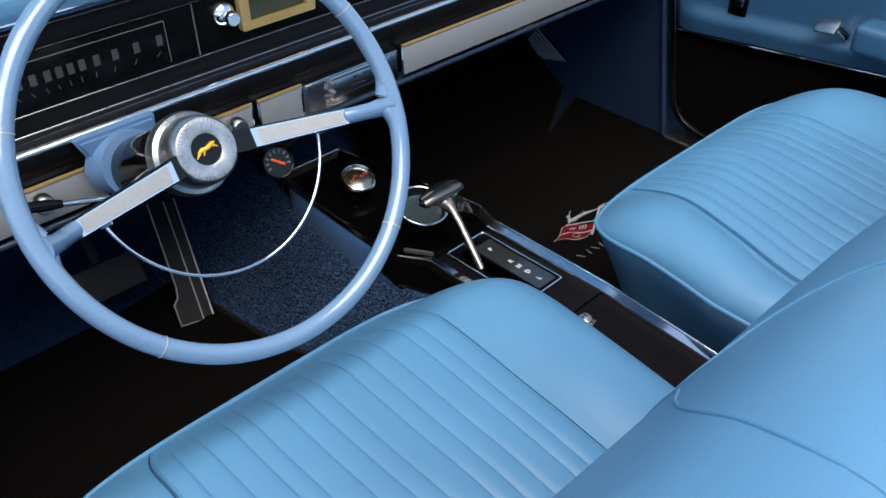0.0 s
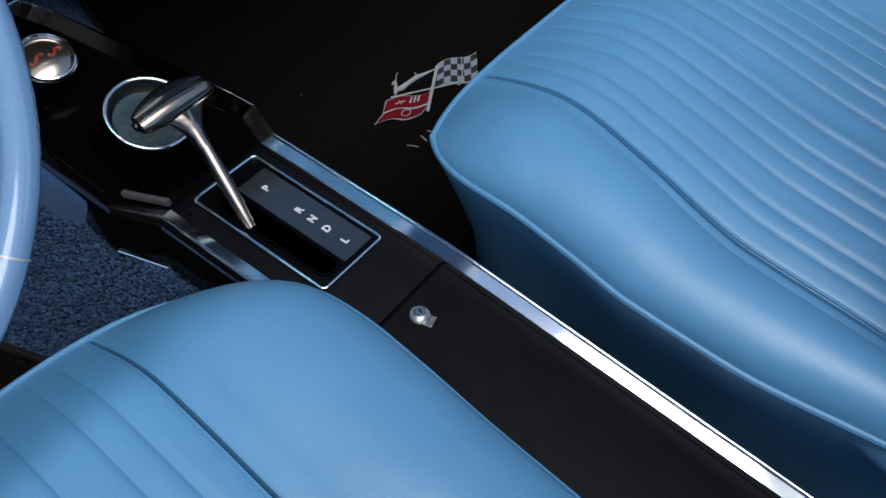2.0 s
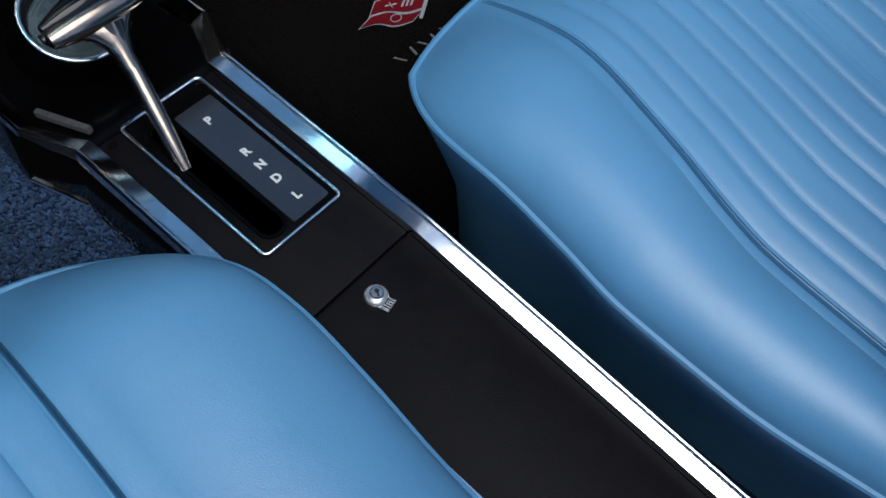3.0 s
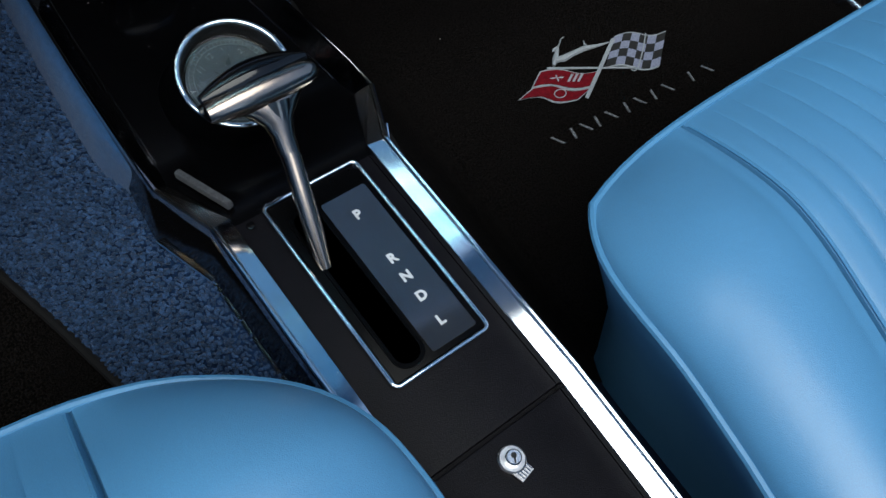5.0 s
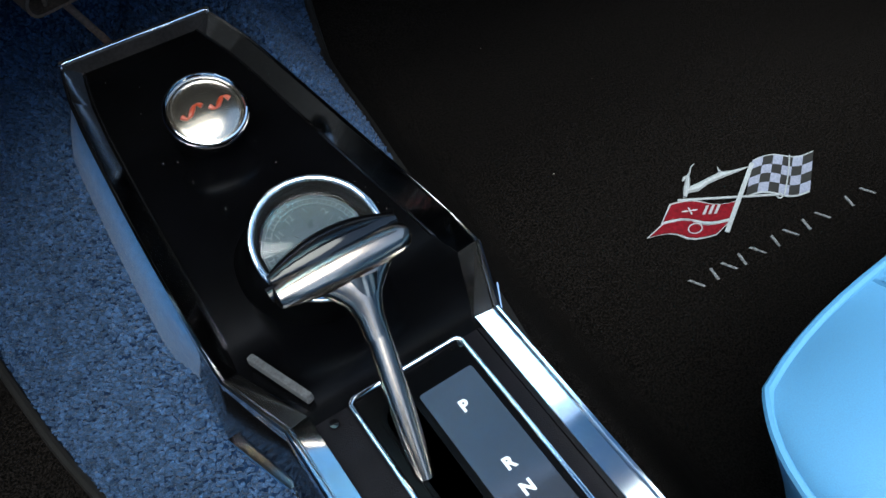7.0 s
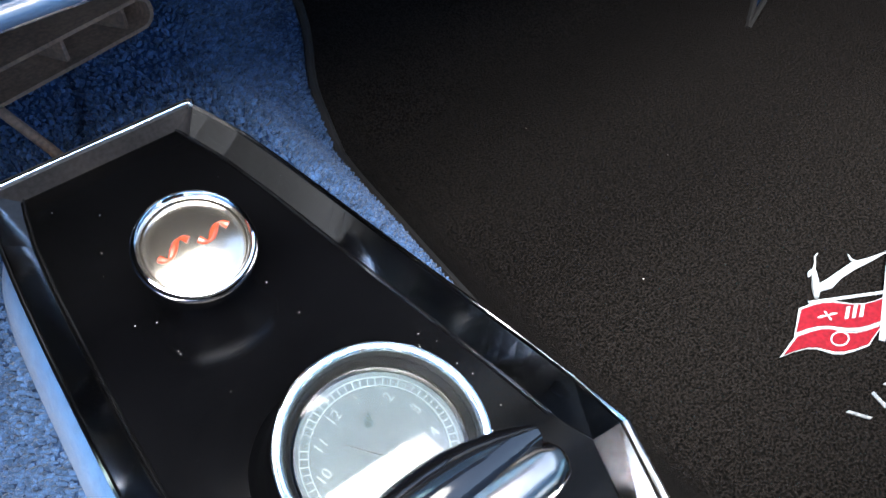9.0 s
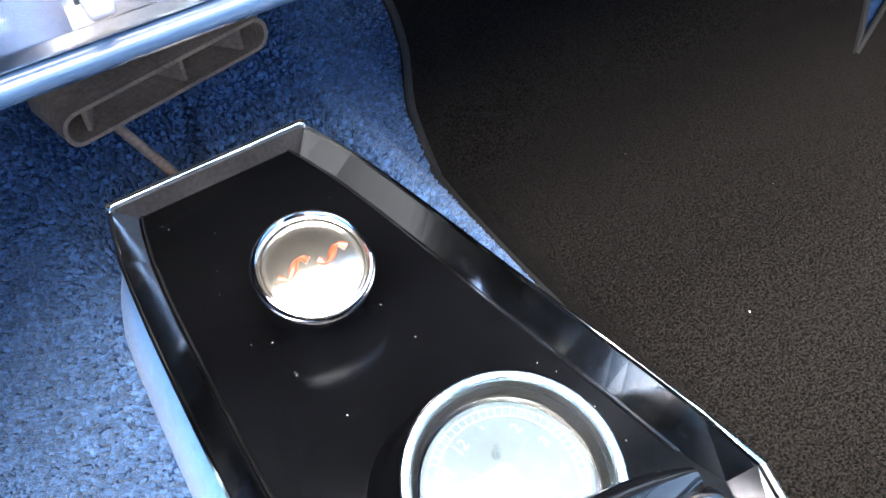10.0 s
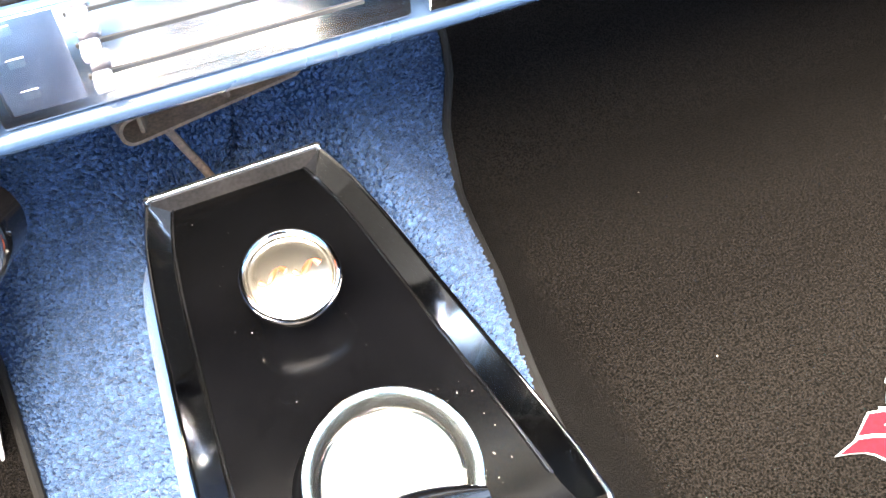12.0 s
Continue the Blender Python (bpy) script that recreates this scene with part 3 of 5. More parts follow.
    for flip in (1, -1):
        path = [(k, flip * flow(line, k)) for k in [5.4 + 6.6 * i / 60 for i in range(61)]]
        part("backrest_seam", tube([back_point(a, k / n_sec, 0.0) for k, a in path], 0.0011, 6), BLUE_PIPING, top)
    return top


DRIVER = dict(x0=0.083, x1=0.675, y0=-0.42, y1=0.084, zf=0.246, zm=0.272, zb=0.258, corner=(0.118, 0.047), p=6, inner=[(-1.0, 0.086), (-0.13, 0.078), (0.23, 0.070), (0.50, 0.066), (1.0, 0.066)], seam=[(-1.0, 0.222), (-0.2, 0.208), (0.2, 0.202), (0.45, 0.197), (0.75, 0.192), (1.0, 0.189)], seam_out=(0.535, 0.515), back=0.0, back_seam=[(5.4, 0.02), (6.4, 0.05), (6.85, 0.147), (7.3, 0.215), (7.87, 0.26), (8.9, 0.302), (12.0, 0.30)])
PASSENGER = dict(press={5: 1.25, 6: 1.4, 7: 0.12, 8: 1.3, 11: 0.5}, drop=0.010, roll=0.080, x0=0.075, x1=0.715, y0=-0.52, y1=0.041, zf=0.252, zm=0.263, zb=0.264, corner=(0.125, 0.021), p=8, inner=[(-1.0, 0.110), (-0.48, 0.086), (-0.14, 0.075), (0.15, 0.076), (0.38, 0.085), (0.61, 0.0915), (1.0, 0.0925)], seam=[(-1.0, 0.150), (-0.30, 0.158), (-0.02, 0.163), (0.13, 0.172), (0.28, 0.185), (0.43, 0.197), (0.58, 0.208), (0.72, 0.2145), (1.0, 0.220)], seam_out=(0.560, 0.430), back=-0.015, back_seam=[(5.4, 0.55), (12.0, 0.55)])
seat("bucket_seat", DRIVER, True, "light blue pleated vinyl driver's bucket seat with piping")
seat("bucket_seat", PASSENGER, False, "light blue pleated vinyl passenger bucket seat beside console")

# ---- console ----
console = empty("centre_console", pose(-0.006, 0.0, 0.165, 0, 0, 1.0))
tagged(console, "black centre console with chrome edge strips and locking lid", "console")
CZ = -0.165  # parts are laid out in heights above the floor


def cz(b):
    bmesh.ops.transform(b, matrix=Matrix.Translation((0, 0, CZ)), verts=b.verts)
    return b


def slope(b):
    """The lid and its strips fall away a little behind the shifter deck."""
    for v in b.verts:
        v.co.z -= 0.08 * max(0.0, -0.05 - v.co.y)
    return b


def mid_x(y):
    """The tray's middle line, not quite square to the deck."""
    return flow([(0.145, 0.0015), (0.19, 0.007), (0.33, 0.003), (0.49, -0.0005)], y)


# stations of the tray rim: y, half width and height of the outer edge, lip width, half width and height of the wall's foot
RIM = [(0.1935, 0.085, 0.2115, 0.0034, 0.0735, 0.1995), (0.22, 0.0845, 0.21, 0.0024, 0.0701, 0.196), (0.255, 0.0826, 0.2083, 0.0024, 0.068, 0.1951), (0.295, 0.08, 0.2065, 0.0024, 0.0654, 0.1936), (0.335, 0.077, 0.205, 0.0024, 0.0624, 0.1923), (0.375, 0.074, 0.2035, 0.0024, 0.0594, 0.1911), (0.415, 0.0706, 0.202, 0.0024, 0.056, 0.1898), (0.45, 0.0665, 0.2008, 0.0024, 0.0519, 0.1888), (0.474, 0.0618, 0.2, 0.0024, 0.0472, 0.1882), (0.49, 0.0578, 0.1995, 0.0024, 0.0432, 0.1878)]


def rim_at(y, k):
    for p, q in zip(RIM, RIM[1:]):
        if y <= q[0]:
            return lerp(p[k], q[k], max(0.0, (y - p[0]) / (q[0] - p[0])))
    return RIM[-1][k]


def rim_soft(y):
    """One station of the rim, with the bends between the given ones eased."""
    d = 0.012
    if y < 0.232 or y > 0.440:
        return tuple(rim_at(y, k) if k else y for k in range(6))
    return (y,) + tuple(sum(rim_at(y + d * o, k) * w for o, w in ((-1.5, 1), (-1, 2), (-0.5, 3), (0, 4), (0.5, 3), (1, 2), (1.5, 1))) / 16 for k in range(1, 6))


RIM_FINE = RIM[:2] + [rim_soft(0.226 + 0.008 * i) for i in range(28)] + RIM[-3:]


box_prof = [(-0.056, 0.165), (-0.056, 0.206), (0.056, 0.206), (0.056, 0.165)]
part("rear_box", cz(slope(sweep(box_prof, [lambda a, c, y=y: (a + 0.0015, y, c) for y in (-0.477, -0.05, 0.147)]))), BLACK_VINYL, console, smooth=False)
part("lid", cz(slope(box(0.0015, -0.2652, 0.2095, 0.1030, 0.4210, 0.0066, 0.0014))), BLACK_VINYL, console, "black grained vinyl lid")
for sgn in (-1, 1):
    # black side, flaring out below the wing, with a thin bright lower edge
    st = [(0.0015 + sgn * 0.0668, -0.476, 0.2120), (0.0015 + sgn * 0.0668, -0.05, 0.2120), (0.0015 + sgn * 0.0668, 0.143, 0.2120)] + [(mid_x(r[0]) + sgn * r[1], r[0] - 0.003, r[2] - 0.004) for r in RIM]
    b = bmesh.new()
    rows = []
    for k, (x, y, z) in enumerate(st):
        out = (0.0035, 0.0035, 0.0060, 0.0078)[k] if k < 4 else max(0.0015, 0.0078 - 0.0025 * (k - 3))
        back = (0.0, 0.0, 0.006, 0.008)[k] if k < 4 else 0.0
        rows.append([b.verts.new(p) for p in ((x - sgn * 0.001, y, z), (x + sgn * out, y - back, 0.1695), (x + sgn * out, y - back, 0.13))])
    for p, q in zip(rows, rows[1:]):
        for i in range(2):
            b.faces.new((p[i], p[i + 1], q[i + 1], q[i]))
    low = [tuple(rows[k][1].co) for k in (2, 3)]
    rear = [tuple(rows[k][1].co) for k in (0, 1, 2)]
    part("side_panel", cz(slope(b)), BLACK_GLOSS, console)
    part("lower_trim", cz(tube([(x + sgn * 0.0006, y, z + 0.0004) for x, y, z in low], 0.0010, 6)), CHROME, console, "thin chrome lower edge")
    part("lower_trim", cz(slope(tube([(x + sgn * 0.0006, y, z + 0.0004) for x, y, z in rear], 0.0009, 6))), DULL, console, "thin dull lower edge")
    # chrome strip of the rear part: a sloping face and a raised outer lip
    prof = [(0.0515, 0.2125), (0.0520, 0.2186), (0.0524, 0.2191), (0.0622, 0.2213), (0.0628, 0.2206), (0.0634, 0.2226), (0.0642, 0.2232), (0.0655, 0.2233), (0.0664, 0.2224), (0.0668, 0.2205), (0.0668, 0.2095), (0.0515, 0.2080)]
    b = sweep([(sgn * a, c) for a, c in prof], [lambda a, c, y=y: (a + 0.0015, y - (0.0 if y < 0.1 else 0.25 * (abs(a) - 0.058)), c) for y in (-0.478, -0.05, 0.1455)])
    part("edge_strip", cz(slope(b)), STRIP, console, "polished chrome edge strip")

    # the strip turns out and down round the wing, then becomes the side wall of the tray
    def sect(r):
        y, w, zt, lip, wf, zf = r
        c = mid_x(y)
        foot = 0.0055 if y < 0.2 else 0.0
        return [(c + sgn * wf, y + foot, zf), (c + sgn * (w - lip), y + foot * 0.1, zt - 0.0016), (c + sgn * (w - lip + 0.0006), y, zt - 0.0002), (c + sgn * (w - 0.0012), y - foot * 0.1, zt), (c + sgn * w, y - foot * 0.15, zt - 0.0010), (c + sgn * w, y - foot * 0.15, zt - 0.009), (c + sgn * wf, y + foot, zf - 0.004)]
    start = [(0.0015 + sgn * a, 0.1458 - 0.25 * (a - 0.058), c) for a, c in ((0.0520, 0.2172), (0.0626, 0.2209), (0.0634, 0.2228), (0.0655, 0.2235), (0.0668, 0.2222), (0.0668, 0.2120), (0.0520, 0.2120))]
    secs = [start] + [sect(r) for r in RIM_FINE]
    n_ = len(start)
    for name_, material_, use, label_ in (("bend", WARM, secs[:2], "worn warm chrome bend"), ("tray_wall", WALL, secs[1:], "chrome tray side wall")):
        b = bmesh.new()
        rows = [[b.verts.new(p) for p in s_] for s_ in use]
        for p, q in zip(rows, rows[1:]):
            for i in range(n_):
                b.faces.new((p[i], p[(i + 1) % n_], q[(i + 1) % n_], q[i]))
        b.faces.new(rows[0][::-1])
        b.faces.new(rows[-1])
        part(name_, cz(b), material_, console, label_, smooth=False)
    foot = [(mid_x(r[0]) + sgn * (r[4] - 0.0006), r[0], r[5] + 0.0010) for r in RIM[1:]]
    part("foot_bead", cz(tube(foot, 0.0007, 6)), DULL, console, "thin dull bead along the tray floor")
    # blue carpet glued to the outer side of the tray
    b = bmesh.new()
    rows = []
    for k in range(25):
        y = lerp(0.208, 0.468, k / 24)
        x = rim_at(y, 1)
        thin = min(1.0, 0.05 + k / 5, 0.05 + (24 - k) / 3)
        drop_ = 0.006 * (y - 0.2) / 0.28
        rows.append([b.verts.new((mid_x(y) + sgn * (x + dx_ * thin - 0.001), y, z_)) for dx_, z_ in ((0.0, 0.196 - drop_), (0.0042, 0.194 - drop_), (0.0085, 0.184), (0.0130, 0.165), (0.0150, 0.140))])
    for p, q in zip(rows, rows[1:]):
        for i in range(4):
            b.faces.new((p[i], p[i + 1], q[i + 1], q[i]))
    part("side_carpet", cz(b), YARN, console, "blue carpeted console side")
# front wall of the tray
fw = [(0.4862, 0.1865), (0.4885, 0.1990), (0.4890, 0.1990), (0.4930, 0.1990), (0.4930, 0.165), (0.4845, 0.165)]
b = sweep(fw, [lambda a, c: (-0.0575, a, c), lambda a, c: (0.0570, a, c)])
part("tray_front", cz(b), FRONT, console, "tray front wall with a warm reflection in its colour", smooth=False)
part("front_lip", cz(tube([(-0.0575, 0.4915, 0.1996), (0.0570, 0.4915, 0.1996)], 0.0019, 10)), CHROME, console, "thin chrome front lip")
for sgn in (-1, 1):
    part("corner", cz(lathe([(0, 0.2022), (0.0016, 0.2016), (0.0023, 0.1998), (0.0022, 0.198), (0.002, 0.166), (0, 0.166)], 16, Matrix.Translation((-0.0004 + sgn * 0.0565, 0.4895, 0)))), CHROME, console)
# black tray floor, dropping from the shifter deck in a soft apron
b = bmesh.new()
rows = []
for y, z, w in ((0.143, 0.2126, 0.0520), (0.149, 0.2122, 0.0535), (0.157, 0.2108, 0.0560), (0.170, 0.2074, 0.0618), (0.185, 0.2034, 0.0690), (0.199, 0.1994, 0.0740), (0.210, 0.1974, 0.0718)) + tuple((r[0], r[5] + 0.0006, r[4] + 0.0006) for r in RIM[1:]):
    rows.append([b.verts.new((mid_x(y) + w * (-1 + i / 8), y, z)) for i in range(17)])
for p, q in zip(rows, rows[1:]):
    for i in range(16):
        b.faces.new((p[i], p[i + 1], q[i + 1], q[i]))
part("tray_floor", cz(b), TRAY, console, "gloss black tray floor")

# Added grey bar, standing for the dull streak on the left bend's chrome.
part("streak_strip", cz(box(-0.0507, 0.1785, 0.2100, 0.0048, 0.047, 0.006, 0.0012, m=pose(0, 0, 0, -11, 0, 17))), mat("rough dull grey", (0.05, 0.05, 0.054), 0.9, vary=0.4, scale=300, bump=0.0008, bump_scale=900), console, "grey strip for a streak along the chrome bend")

# shifter plate
RX = 0.006  # the plate sits a little towards the passenger
pf = [(x, y, 0.2146) for x, y in rounded(RX - 0.0352, 0.0003, RX + 0.0352, 0.1442, 0.004)]
part("plate_frame", cz(tube(pf, 0.0016, 10, closed=True)), STRIP, console, "chrome shifter plate frame")
part("deck", cz(box(0.0015, 0.0475, 0.2090, 0.1030, 0.1985, 0.0066, 0.0012)), BLACK_VINYL, console)
part("plate_well", cz(box(RX, 0.072, 0.2132, 0.0655, 0.139, 0.0012, 0.0003)), SOFT_BLACK, console)
part("gear_panel", cz(prism(rounded(RX - 0.0035, 0.006, RX + 0.0300, 0.126, 0.002), 0.2135, 0.2152)), mat("slate grey gear panel", (0.115, 0.122, 0.135), 0.08, 0.85, vary=0.1, scale=30), console, "glossy slate gear indicator panel", smooth=False)
slot_out, slot_in = rounded(RX - 0.0275, 0.0055, RX - 0.0050, 0.132, 0.010, 8), rounded(RX - 0.0250, 0.008, RX - 0.0075, 0.129, 0.0085, 8)
part("slot_rim", cz(ring_prism(slot_out, slot_in, 0.2132, 0.2150)), SOFT_BLACK, console)
part("slot_floor", cz(prism(slot_in, 0.2132, 0.2138)), BLACK_PAD, console)
for ch, y in (("P", 0.108), ("R", 0.0705), ("N", 0.0556), ("D", 0.0397), ("L", 0.0203)):
    text_mesh("gear_letter", ch, 0.0092, pose(RX + 0.0130, y, 0.2154 + CZ), LETTER, console, 0.0001, 0.0004)
for x, y in ((0.040, 0.140), (-0.041, 0.138)):
    part("screw", cz(lathe([(0, 0.2145), (0.0026, 0.2142), (0.0030, 0.2128), (0, 0.2128)], 12, Matrix.Translation((x, y, 0)))), BLACK_GLOSS, console)
# lid lock
def LK(b):
    """The lock sits near the lid's front edge."""
    bmesh.ops.transform(b, matrix=Matrix.Translation((-0.0060, -0.0022, CZ - 0.0018)), verts=b.verts)
    return b


lk = part("lock_base", LK(lathe([(0, 0.2165), (0.0075, 0.2165), (0.0085, 0.2155), (0.0085, 0.213), (0, 0.213)], 28, Matrix.Translation((0.007, -0.0685, 0)))), HUB, console, "chrome lid lock")
part("lock_tab", LK(prism([(0.0015, -0.0740), (0.0125, -0.0725), (0.0142, -0.0800), (0.0040, -0.0822)], 0.2131, 0.2152, bevel=0.0006)), HUB, lk, smooth=False)
for k in range(5):
    part("tab_rib", LK(box(0.0050 + 0.0019 * k, -0.0788 + 0.0004 * k, 0.2154, 0.0008, 0.0050, 0.0006, m=pose(0, 0, 0, 0, 0, 12))), DULL, lk)
part("lock_barrel", LK(lathe([(0, 0.2205), (0.0040, 0.2205), (0.0048, 0.2195), (0.0048, 0.216), (0, 0.216)], 24, Matrix.Translation((0.007, -0.0685, 0)))), BRUSHED, lk)
part("keyhole", LK(lathe([(0, 0.2207), (0.0017, 0.2207), (0.0017, 0.2200), (0, 0.2200)], 16, Matrix.Translation((0.0074, -0.0678, 0)))), DARK, lk)
part("key_slot", LK(box(0.0066, -0.0698, 0.2204, 0.0011, 0.0045, 0.0006, m=pose(0, 0, 0, 0, 0, -35))), DARK, lk)

# shift lever
lever = empty("gear_lever", pose(-0.025, 0.092, 0.213))
tagged(lever, "chrome T-handle gear lever with black button", "gear lever")
o = Vector((-0.025, 0.092, 0.213))


def L(x, y, z):
    return Vector((x, y, z)) - o


part("shaft", tube([L(lerp(-0.026, -0.0125, t), lerp(0.089, 0.168, t), lerp(0.212, 0.280, t)) for t in [i / 10 for i in range(11)]], 0.005, 16, radii=[0.0050, 0.0056, 0.0060, 0.0062, 0.0063, 0.0063, 0.0062, 0.0062, 0.0064, 0.0075, 0.0105]), AGED, lever, "brushed steel shaft")
bar = [(-0.0540, 0.0030), (-0.0525, 0.0055), (-0.046, 0.0072), (-0.034, 0.0088), (-0.017, 0.0098), (0.0, 0.0090), (0.011, 0.0076), (0.0165, 0.0058), (0.0185, 0.003)]
part("handle", tube([L(x, 0.172, 0.288) for x, r in bar], 0.008, 20, radii=[r for x, r in bar], flat=0.82), AGED, lever, "brushed steel T-handle")
b = bmesh.new()
rows = []
for t, rx_, ry_ in ((0.70, 0.0064, 0.0064), (0.80, 0.0072, 0.0068), (0.88, 0.0100, 0.0074), (0.95, 0.0165, 0.0078), (1.02, 0.0240, 0.0076), (1.10, 0.0270, 0.0060)):
    c_ = L(lerp(-0.026, -0.0135, t), lerp(0.089, 0.169, t), lerp(0.212, 0.281, t))
    rows.append([b.verts.new(c_ + Vector((rx_ * math.cos(2 * math.pi * i / 20), ry_ * 0.65 * math.sin(2 * math.pi * i / 20), -ry_ * 0.75 * math.sin(2 * math.pi * i / 20)))) for i in range(20)])
for p, q in zip(rows, rows[1:]):
    for i in range(20):
        b.faces.new((p[i], p[(i + 1) % 20], q[(i + 1) % 20], q[i]))
b.faces.new(rows[-1])
part("neck", b, AGED, lever)
part("grip_back", tube([L(x, 0.180 + 0.002 * (1 - ((x + 0.018) / 0.036) ** 2), 0.291) for x in [-0.052 + 0.0068 * i for i in range(11)]], 0.007, 14, radii=[0.003, 0.0055, 0.0074, 0.0088, 0.0096, 0.0098, 0.0096, 0.0088, 0.0074, 0.0055, 0.003]), BLACK_GLOSS, lever, "black grip insert")
part("button", tube([L(-0.055, 0.176, 0.287), L(-0.050, 0.176, 0.288)], 0.004, 12), BLACK_GLOSS, lever, "black release button")

# clock in the tray
clock = empty("clock", pose(-0.0047, 0.2464, 0.184, 17))
tagged(clock, "round chrome-rimmed clock in the black tray", "clock")
part("pedestal", lathe([(0.058, -0.020), (0.0505, -0.004), (0.0455, 0.008), (0.0428, 0.022), (0.0408, 0.036), (0.0390, 0.0470), (0.0376, 0.0500), (0.034, 0.0502)], 64), SOFT_BLACK, clock)
part("rim", lathe([(0.0392, 0.0385), (0.0405, 0.0400), (0.0409, 0.0416), (0.0407, 0.0428), (0.0402, 0.0433), (0.0394, 0.0436), (0.0385, 0.0436), (0.0377, 0.0433), (0.0371, 0.0427), (0.0368, 0.0416)], 72), STRIP, clock, "polished chrome rim")
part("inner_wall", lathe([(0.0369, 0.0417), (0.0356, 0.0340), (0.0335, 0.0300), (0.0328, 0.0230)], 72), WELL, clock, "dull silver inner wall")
part("dial", lathe([(0, 0.0298), (0.0325, 0.0298), (0.0325, 0.027), (0, 0.027)], 64), DIAL, clock, "silver-grey clock dial")
for k in range(1, 13):
    a_ = radians(90 - 30 * k + 18)
    text_mesh("numeral", str(k), 0.0062, pose(0.0225 * math.cos(a_), 0.0225 * math.sin(a_), 0.0300, 0, 0, 18), PRINT, clock, 0.0001)
for a_, ln, w_ in ((130, 0.014, 0.0016), (35, 0.021, 0.0011)):
    part("clock_needle", box(0.5 * ln * math.cos(radians(a_)), 0.5 * ln * math.sin(radians(a_)), 0.0303, ln, w_ * 0.6, 0.0004, m=pose(0, 0, 0, 0, 0, a_)), DIAL, clock)
for r_ in (0.0268, 0.0302):
    part("minute_track", lathe([(r_, 0.0298), (r_, 0.0301), (r_ + 0.0004, 0.0301), (r_ + 0.0004, 0.0298)], 64), PRINT, clock)
for k in range(60):
    a_ = radians(6 * k)
    part("minute_mark", box(0.0287 * math.cos(a_), 0.0287 * math.sin(a_), 0.02995, 0.0034, 0.0004, 0.0003, m=pose(0, 0, 0, 0, 0, 6 * k)), PRINT, clock)
part("stem", lathe([(0, 0.0345), (0.0016, 0.0345), (0.0020, 0.0335), (0.0020, 0.029), (0, 0.029)], 14, Matrix.Translation((0.019, -0.022, 0))), CHROME, clock, "tiny chrome setting stem")
part("glass", lathe([(0, 0.0330), (0.020, 0.0326), (0.0338, 0.0320), (0.0338, 0.0314), (0, 0.0322)], 48), LENS, clock, "clear clock glass").visible_shadow = False

# the works sit at the top of the pedestal
for ob in clock.children:
    if ob.name.split(".")[0] != "pedestal":
        ob.data.transform(Matrix.Translation((0, 0, 0.0150)) @ Matrix.Diagonal((0.946, 0.946, 0.946, 1)))

# badge in the tray
badge = empty("round_badge", pose(-0.0098, 0.3851, 0.184, 20))
tagged(badge, "round chrome badge with red script on black tray", "badge")
part("bezel", lathe([(0.033, -0.014), (0.0265, -0.002), (0.0232, 0.010), (0.0222, 0.022), (0.0234, 0.032), (0.0246, 0.0362), (0, 0.0364)], 64), BLACK_GLOSS, badge)
part("flange", lathe([(0.0262, 0.0235), (0.0284, 0.0238), (0.0292, 0.0246), (0.0290, 0.0256), (0.0282, 0.0266)], 64), mat("dark flange", (0.42, 0.40, 0.41), 0.16, 1.0, vary=0.2, scale=60), badge, "dark metal flange")
part("rim", lathe([(0.0268, 0.0257), (0.0276, 0.0264), (0.0278, 0.0276), (0.0274, 0.0290), (0.0265, 0.0294), (0.0254, 0.0284), (0.0244, 0.0262)], 64), CHROME, badge)
part("face", lathe([(0, 0.0310), (0.004, 0.03090), (0.009, 0.0304), (0.014, 0.0294), (0.0185, 0.0280), (0.022, 0.0266), (0.0244, 0.0252), (0, 0.0245)], 64), FACE, badge, "domed silver face")
for x_ in (-0.0098, 0.0098):
    pts, rads = [], []
    for k in range(29):
        px, py = -0.0080 + 0.0160 * k / 28, 0.0031 * math.sin(2 * math.pi * k / 28 + math.pi)
        px, py = x_ + px * 0.97 + py * 0.15, py * 0.98 + px * 0.05 - x_ * 0.06
        pts.append((px, py, 0.0311 - 8.2 * (px * px + py * py)))
        rads.append(0.0007 + 0.0012 * abs(math.cos(2 * math.pi * k / 28)))
    part("red_stroke", tube(pts, 0.0010, 8, radii=rads), DEEP_RED, badge, "wavy red enamel stroke")
for ob in badge.children:
    if ob.name.split(".")[0] != "bezel":
        ob.data.transform(Matrix.Translation((0, 0, 0.0138)) @ Matrix.Diagonal((0.95, 0.95, 0.95, 1)))

# ---- mats ----
def drape(outline_x, y0, y1, n=46, m_=40, thick=0.008):
    """A mat that lies on the carpet: outline_x gives its two sides at each y."""
    b = bmesh.new()
    rows = []
    for k in range(n + 1):
        y = lerp(y0, y1, k / n)
        xa, xb = outline_x(y)
        rows.append([b.verts.new((lerp(xa, xb, i / m_), y, floor_height(lerp(xa, xb, i / m_), y) + thick * (0.35 if i in (0, m_) or k in (0, n) else 1.0))) for i in range(m_ + 1)])
    for p, q in zip(rows, rows[1:]):
        for i in range(m_):
            b.faces.new((p[i], p[i + 1], q[i + 1], q[i]))
    return b


# a narrow notch runs in from the door side and bares the blue carpet
NOTCH, NOTCH_ENDS = (0.600, 0.499), ((0.778, 0.613), (0.778, 0.572))
b = drape(edge_r, -0.05, 0.80)
